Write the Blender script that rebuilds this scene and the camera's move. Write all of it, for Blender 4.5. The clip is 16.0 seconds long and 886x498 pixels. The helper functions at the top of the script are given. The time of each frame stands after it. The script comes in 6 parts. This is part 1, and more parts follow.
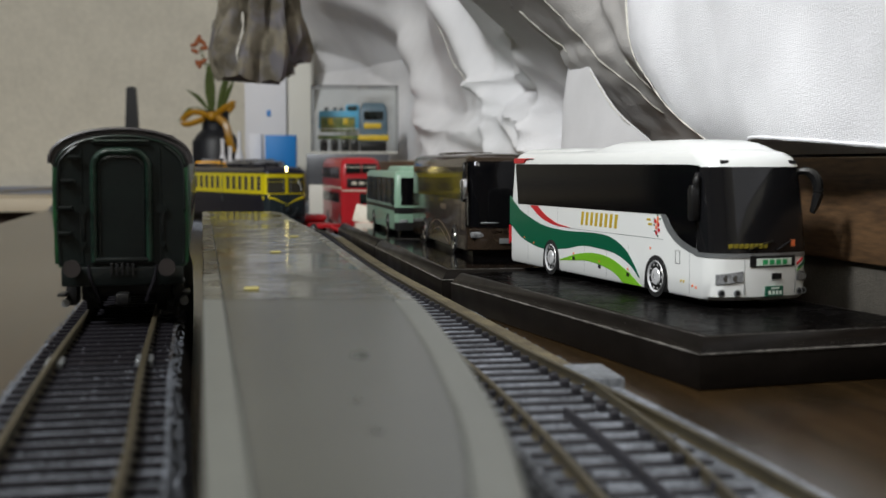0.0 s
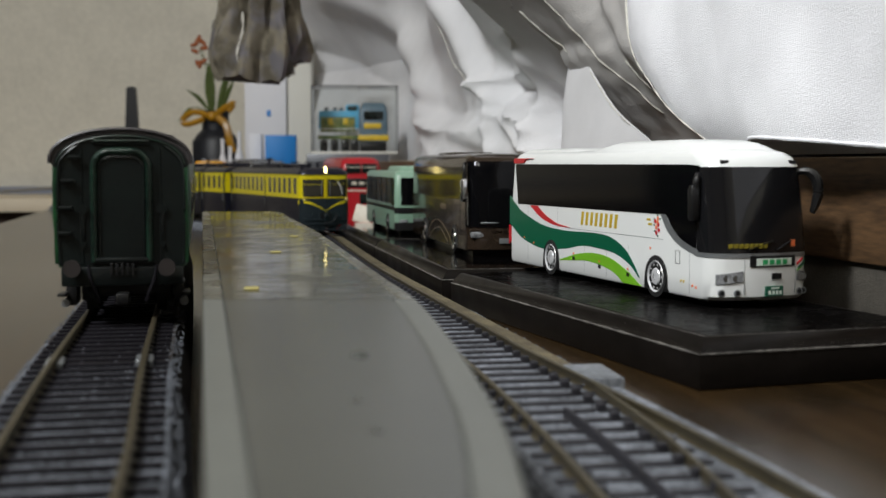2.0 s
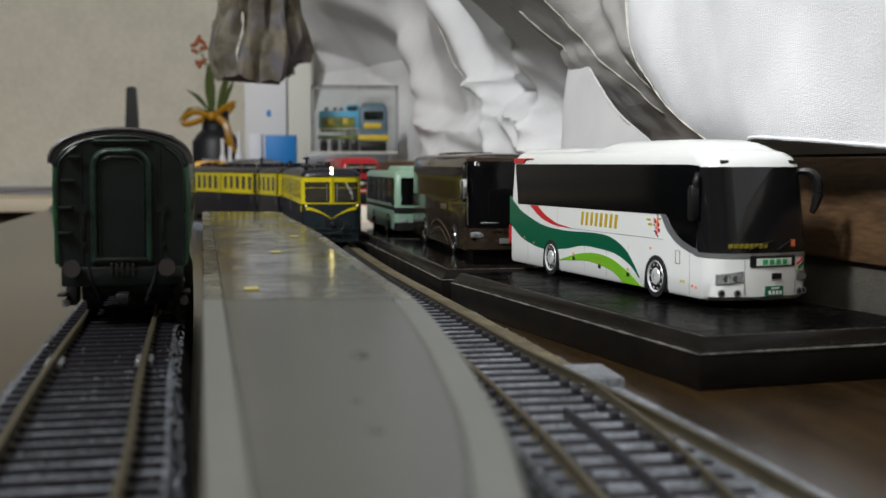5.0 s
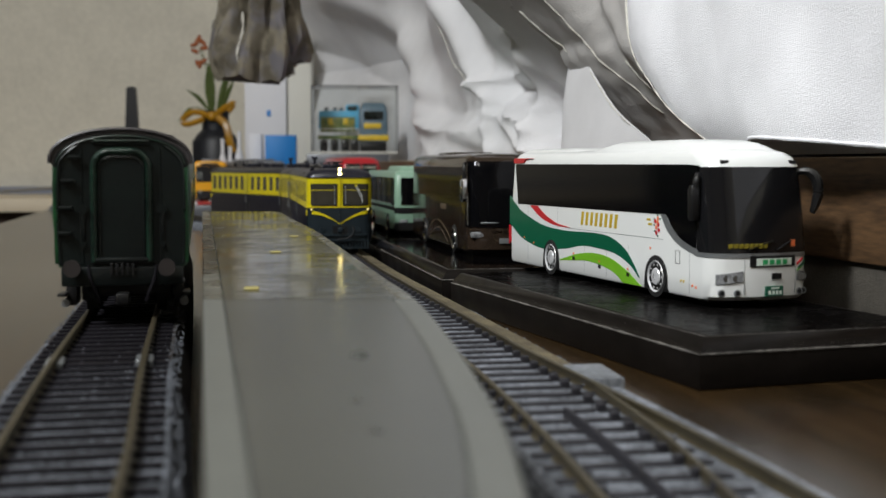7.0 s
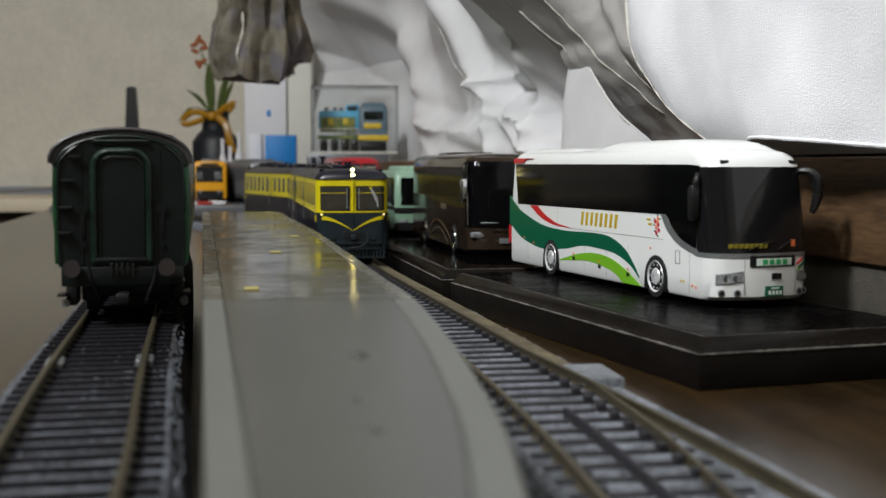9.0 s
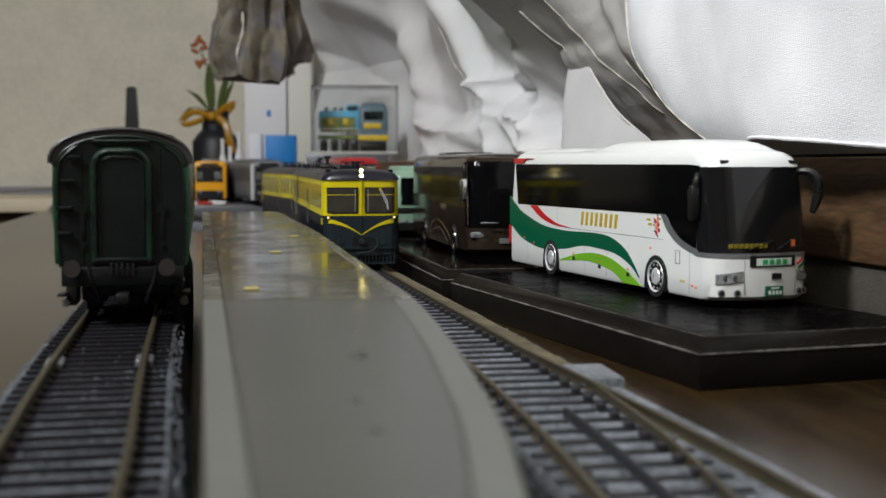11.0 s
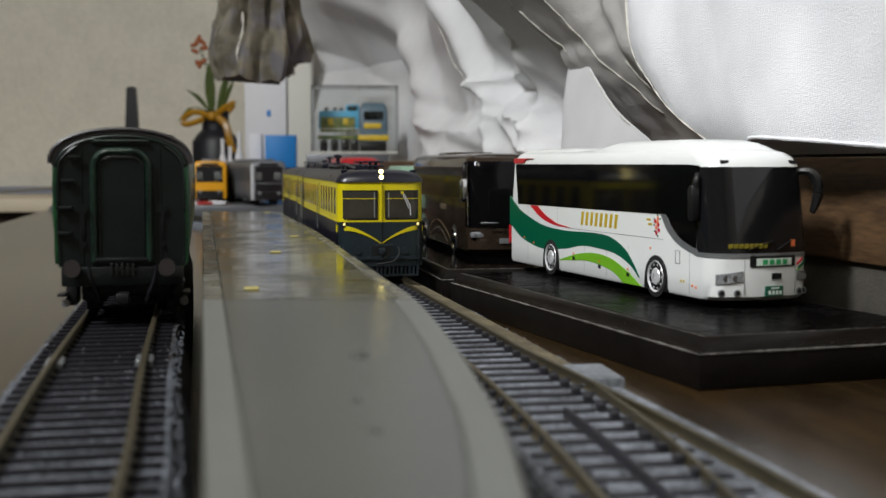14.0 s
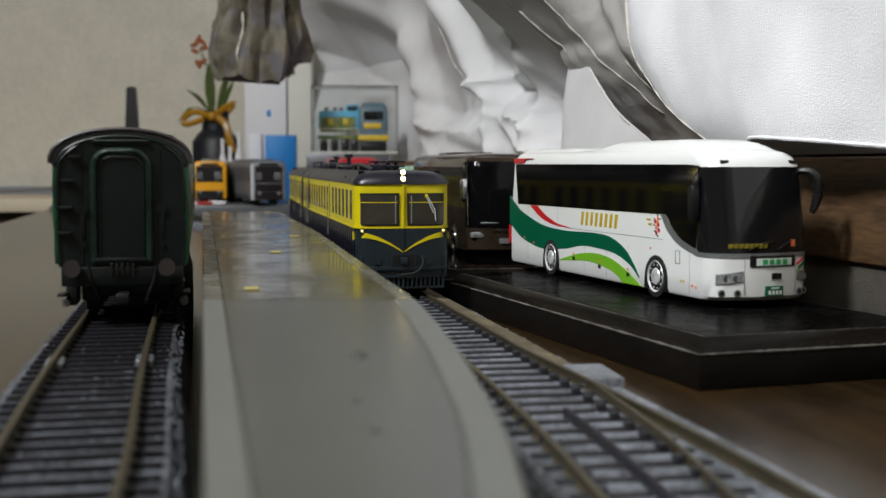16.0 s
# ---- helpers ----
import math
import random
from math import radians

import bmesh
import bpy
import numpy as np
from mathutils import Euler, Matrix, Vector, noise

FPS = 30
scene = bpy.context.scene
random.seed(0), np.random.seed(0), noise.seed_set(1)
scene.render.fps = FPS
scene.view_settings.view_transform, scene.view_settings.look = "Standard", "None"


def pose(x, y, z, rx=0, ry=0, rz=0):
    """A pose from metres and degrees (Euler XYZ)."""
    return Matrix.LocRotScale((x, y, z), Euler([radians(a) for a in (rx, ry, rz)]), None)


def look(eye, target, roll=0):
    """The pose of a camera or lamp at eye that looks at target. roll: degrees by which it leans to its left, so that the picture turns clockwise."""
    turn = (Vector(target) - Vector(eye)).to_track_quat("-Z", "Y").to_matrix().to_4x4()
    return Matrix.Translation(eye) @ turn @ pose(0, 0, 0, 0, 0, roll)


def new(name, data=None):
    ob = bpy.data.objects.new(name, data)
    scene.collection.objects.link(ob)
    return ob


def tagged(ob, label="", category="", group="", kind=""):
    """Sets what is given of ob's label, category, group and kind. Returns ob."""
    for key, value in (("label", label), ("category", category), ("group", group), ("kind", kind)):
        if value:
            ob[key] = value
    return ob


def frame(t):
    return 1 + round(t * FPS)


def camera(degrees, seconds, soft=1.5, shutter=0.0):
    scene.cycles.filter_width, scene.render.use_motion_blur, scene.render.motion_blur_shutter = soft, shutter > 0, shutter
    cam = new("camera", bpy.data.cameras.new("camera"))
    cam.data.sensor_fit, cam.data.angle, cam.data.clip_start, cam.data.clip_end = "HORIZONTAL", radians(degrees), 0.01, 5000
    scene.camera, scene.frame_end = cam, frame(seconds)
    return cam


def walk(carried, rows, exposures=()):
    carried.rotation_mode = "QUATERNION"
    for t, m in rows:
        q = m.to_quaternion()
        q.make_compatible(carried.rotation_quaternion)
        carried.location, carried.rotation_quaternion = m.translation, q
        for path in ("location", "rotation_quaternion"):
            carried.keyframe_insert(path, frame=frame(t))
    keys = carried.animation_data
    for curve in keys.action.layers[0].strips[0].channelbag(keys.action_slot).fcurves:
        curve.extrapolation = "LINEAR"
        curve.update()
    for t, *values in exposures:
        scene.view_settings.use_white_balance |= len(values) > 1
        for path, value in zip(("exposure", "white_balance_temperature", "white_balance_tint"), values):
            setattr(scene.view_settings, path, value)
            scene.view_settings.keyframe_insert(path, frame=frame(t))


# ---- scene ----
cam = camera(40, 16.0, soft=1.5)
cam.data.dof.use_dof = True
cam.data.dof.focus_distance = 0.425
cam.data.dof.aperture_fstop = 26.0
EYE = pose(0, 0, 0.053, 90 - 4.01, 0, 0)
walk(cam, [(0.0, EYE), (16.0, EYE)])
scene.view_settings.exposure = -0.2

# ---- light: a lamp hung over the table and the ceiling lamp of the room behind ----
world = bpy.data.worlds.new("room_air")
world.use_nodes = True
world.node_tree.nodes["Background"].inputs[0].default_value = (0.75, 0.85, 1.0, 1)
world.node_tree.nodes["Background"].inputs[1].default_value = 0.02
scene.world = world
lamp_data = bpy.data.lights.new("table_lamp_glow", "AREA")
lamp_data.shape, lamp_data.size, lamp_data.energy = "DISK", 0.2, 17.6
lamp_data.color = (0.94, 0.965, 0.98)
lamp = new("table_lamp_glow", lamp_data)
lamp.matrix_world = look((-0.62, -0.14, 0.92), (0.05, 0.40, 0.0))
room_data = bpy.data.lights.new("ceiling_lamp_glow", "AREA")
room_data.shape, room_data.size, room_data.energy = "DISK", 0.5, 17.0
room_data.color = (1.0, 0.97, 0.92)
room_lamp = new("ceiling_lamp_glow", room_data)
room_lamp.matrix_world = look((-0.35, -0.95, 1.66), (-0.2, 0.2, 0.0))

MM = 0.001


# ---- materials ----
def srgb(r, g, b):
    return tuple(((c / 255) / 12.92 if c / 255 <= 0.04045 else ((c / 255 + 0.055) / 1.055) ** 2.4) for c in (r, g, b)) + (1.0,)


def mat(name, col, rough=0.5, metal=0.0, var=0.12, vscale=250.0, bump=0.0, bscale=1500.0, coat=0.0, stretch=(1, 1, 1), col2=None, spec=0.5, rvar=0.1):
    m = bpy.data.materials.new(name)
    m.use_nodes = True
    nt = m.node_tree
    b = nt.nodes["Principled BSDF"]
    b.inputs["Roughness"].default_value, b.inputs["Metallic"].default_value = rough, metal
    b.inputs["Coat Weight"].default_value = coat
    b.inputs["Coat Roughness"].default_value = 0.06
    b.inputs["Specular IOR Level"].default_value = spec
    tc = nt.nodes.new("ShaderNodeTexCoord")
    mp = nt.nodes.new("ShaderNodeMapping")
    mp.inputs["Scale"].default_value = stretch
    nt.links.new(tc.outputs["Object"], mp.inputs[0])
    n1 = nt.nodes.new("ShaderNodeTexNoise")
    n1.inputs["Scale"].default_value, n1.inputs["Detail"].default_value = vscale, 6
    nt.links.new(mp.outputs[0], n1.inputs["Vector"])
    n2 = nt.nodes.new("ShaderNodeTexNoise")
    n2.inputs["Scale"].default_value, n2.inputs["Detail"].default_value = vscale * 0.13, 3
    nt.links.new(mp.outputs[0], n2.inputs["Vector"])
    add = nt.nodes.new("ShaderNodeMath")
    add.operation = "ADD"
    nt.links.new(n1.outputs[0], add.inputs[0])
    nt.links.new(n2.outputs[0], add.inputs[1])
    ramp = nt.nodes.new("ShaderNodeMapRange")
    ramp.inputs["From Min"].default_value, ramp.inputs["From Max"].default_value = 0.7, 1.3
    nt.links.new(add.outputs[0], ramp.inputs[0])
    mix = nt.nodes.new("ShaderNodeMix")
    mix.data_type = "RGBA"
    c2 = col2 or tuple(min(1, c * (1 + var)) for c in col[:3]) + (1,)
    mix.inputs["A"].default_value = tuple(c * (1 - var) for c in col[:3]) + (1,) if not col2 else col
    mix.inputs["B"].default_value = c2
    nt.links.new(ramp.outputs[0], mix.inputs["Factor"])
    nt.links.new(mix.outputs["Result"], b.inputs["Base Color"])
    rr = nt.nodes.new("ShaderNodeMapRange")
    rr.inputs["To Min"].default_value, rr.inputs["To Max"].default_value = max(0, rough - rvar * rough), min(1, rough + rvar * rough)
    nt.links.new(n2.outputs[0], rr.inputs[0])
    nt.links.new(rr.outputs[0], b.inputs["Roughness"])
    if bump:
        n3 = nt.nodes.new("ShaderNodeTexNoise")
        n3.inputs["Scale"].default_value, n3.inputs["Detail"].default_value = bscale, 4
        nt.links.new(mp.outputs[0], n3.inputs["Vector"])
        bp = nt.nodes.new("ShaderNodeBump")
        bp.inputs["Strength"].default_value, bp.inputs["Distance"].default_value = bump, 0.0004
        nt.links.new(n3.outputs[0], bp.inputs["Height"])
        nt.links.new(bp.outputs[0], b.inputs["Normal"])
    return m


def glass(name, tint=(0.9, 0.95, 0.95, 1), rough=0.03):
    """A thin clear pane: mostly see-through with a weak reflection."""
    m = bpy.data.materials.new(name)
    m.use_nodes = True
    nt = m.node_tree
    nt.nodes.clear()
    out = nt.nodes.new("ShaderNodeOutputMaterial")
    tr = nt.nodes.new("ShaderNodeBsdfTransparent")
    tr.inputs[0].default_value = tint
    gl = nt.nodes.new("ShaderNodeBsdfGlossy")
    gl.inputs["Roughness"].default_value = rough
    fr = nt.nodes.new("ShaderNodeFresnel")
    fr.inputs[0].default_value = 1.45
    mx = nt.nodes.new("ShaderNodeMixShader")
    nt.links.new(fr.outputs[0], mx.inputs[0])
    nt.links.new(tr.outputs[0], mx.inputs[1])
    nt.links.new(gl.outputs[0], mx.inputs[2])
    nt.links.new(mx.outputs[0], out.inputs[0])
    return m


def glow(name, col, strength):
    m = mat(name, col, 0.3)
    b = m.node_tree.nodes["Principled BSDF"]
    b.inputs["Emission Color"].default_value, b.inputs["Emission Strength"].default_value = col, strength
    return m


def woven(name, col, pitch, strength=0.6, rough=0.85, fuzz=0.0):
    """Cloth with crossing threads; pitch in metres."""
    m = mat(name, col, rough, var=0.05, vscale=60, spec=0.2)
    nt = m.node_tree
    b = nt.nodes["Principled BSDF"]
    tc = nt.nodes.new("ShaderNodeTexCoord")
    total = None
    for axis, step, phase in (("Y", pitch * 1.5, 0.0), ("Z", pitch, 0.4)):
        mp = nt.nodes.new("ShaderNodeMapping")
        mp.inputs["Rotation"].default_value = (radians(7), 0, 0)
        nt.links.new(tc.outputs["Object"], mp.inputs[0])
        w = nt.nodes.new("ShaderNodeTexWave")
        w.bands_direction = axis
        w.inputs["Scale"].default_value = 0.314 / step
        w.inputs["Distortion"].default_value, w.inputs["Detail"].default_value = 2.2, 2
        w.inputs["Detail Scale"].default_value, w.inputs["Phase Offset"].default_value = 1.2, phase
        nt.links.new(mp.outputs[0], w.inputs["Vector"])
        if total is None:
            total = w.outputs["Fac"]
        else:
            mul = nt.nodes.new("ShaderNodeMath")
            mul.operation = "MULTIPLY"
            nt.links.new(total, mul.inputs[0])
            nt.links.new(w.outputs["Fac"], mul.inputs[1])
            total = mul.outputs[0]
    bp = nt.nodes.new("ShaderNodeBump")
    bp.inputs["Strength"].default_value, bp.inputs["Distance"].default_value = strength, 0.0003
    nt.links.new(total, bp.inputs["Height"])
    nt.links.new(bp.outputs[0], b.inputs["Normal"])
    if fuzz:
        nz = nt.nodes.new("ShaderNodeTexNoise")
        nz.inputs["Scale"].default_value, nz.inputs["Detail"].default_value = 0.9 / pitch, 3
        nt.links.new(tc.outputs["Object"], nz.inputs["Vector"])
        b2 = nt.nodes.new("ShaderNodeBump")
        b2.inputs["Strength"].default_value, b2.inputs["Distance"].default_value = fuzz, 0.0004
        nt.links.new(nz.outputs[0], b2.inputs["Height"])
        nt.links.new(bp.outputs[0], b2.inputs["Normal"])
        nt.links.new(b2.outputs[0], b.inputs["Normal"])
    return m


def patches(nt, coords, scale, lo, hi, detail=5, stretch=(1, 1, 1)):
    """A noise mask from 0 to 1 between two thresholds."""
    mp = nt.nodes.new("ShaderNodeMapping")
    mp.inputs["Scale"].default_value = stretch
    nt.links.new(coords, mp.inputs[0])
    n = nt.nodes.new("ShaderNodeTexNoise")
    n.inputs["Scale"].default_value, n.inputs["Detail"].default_value = scale, detail
    nt.links.new(mp.outputs[0], n.inputs["Vector"])
    r = nt.nodes.new("ShaderNodeMapRange")
    r.inputs["From Min"].default_value, r.inputs["From Max"].default_value = lo, hi
    nt.links.new(n.outputs[0], r.inputs[0])
    return r.outputs[0]


def blend(nt, fac, a, b):
    """Mix of two colours, each a colour or a socket."""
    mx = nt.nodes.new("ShaderNodeMix")
    mx.data_type = "RGBA"
    nt.links.new(fac, mx.inputs["Factor"])
    for key, c in (("A", a), ("B", b)):
        if isinstance(c, tuple):
            mx.inputs[key].default_value = c
        else:
            nt.links.new(c, mx.inputs[key])
    return mx.outputs["Result"]


def stained(name, dark, light, gloss, dull):
    """Glossy plastic with matt stains, glue smears and a slight waviness."""
    m = mat(name, dark, gloss, bump=0.0, spec=0.32)
    nt = m.node_tree
    b = nt.nodes["Principled BSDF"]
    tc = nt.nodes.new("ShaderNodeTexCoord")
    obj = tc.outputs["Object"]
    big = patches(nt, obj, 26, 0.42, 0.6, 6, (1.6, 0.7, 1))
    fine = patches(nt, obj, 180, 0.4, 0.66, 5)
    col = blend(nt, big, dark, light)
    col = blend(nt, fine, col, tuple((p + q) * 0.5 for p, q in zip(dark, light)))
    nt.links.new(col, b.inputs["Base Color"])
    smear = patches(nt, obj, 60, 0.4, 0.75, 6, (1.0, 0.6, 1))
    rr = nt.nodes.new("ShaderNodeMapRange")
    rr.inputs["To Min"].default_value, rr.inputs["To Max"].default_value = gloss, dull
    nt.links.new(smear, rr.inputs[0])
    nt.links.new(rr.outputs[0], b.inputs["Roughness"])
    wavy = patches(nt, obj, 70, 0.2, 0.8, 3, (1, 2.2, 1))
    bp = nt.nodes.new("ShaderNodeBump")
    bp.inputs["Strength"].default_value, bp.inputs["Distance"].default_value = 0.22, 0.0005
    nt.links.new(wavy, bp.inputs["Height"])
    nt.links.new(bp.outputs[0], b.inputs["Normal"])
    return m


def printed(name, ground_col, second, mark):
    """Thin cloth with a washed-out print in two colours."""
    m = mat(name, ground_col, 0.9, bump=0.5, bscale=900, spec=0.15)
    nt = m.node_tree
    tc = nt.nodes.new("ShaderNodeTexCoord")
    obj = tc.outputs["Object"]
    col = blend(nt, patches(nt, obj, 38, 0.48, 0.6, 3), ground_col, second)
    col = blend(nt, patches(nt, obj, 52, 0.5, 0.62, 5), col, mark)
    nt.links.new(col, nt.nodes["Principled BSDF"].inputs["Base Color"])
    return m


def wooden(name, dark, light, rough=0.45, along=(12, 1, 12), scale=25.0, bump=0.15, spec=0.5):
    m = mat(name, dark, rough, var=0.3, vscale=scale, stretch=along, col2=light, bump=bump, bscale=scale * 6, spec=spec)
    return m


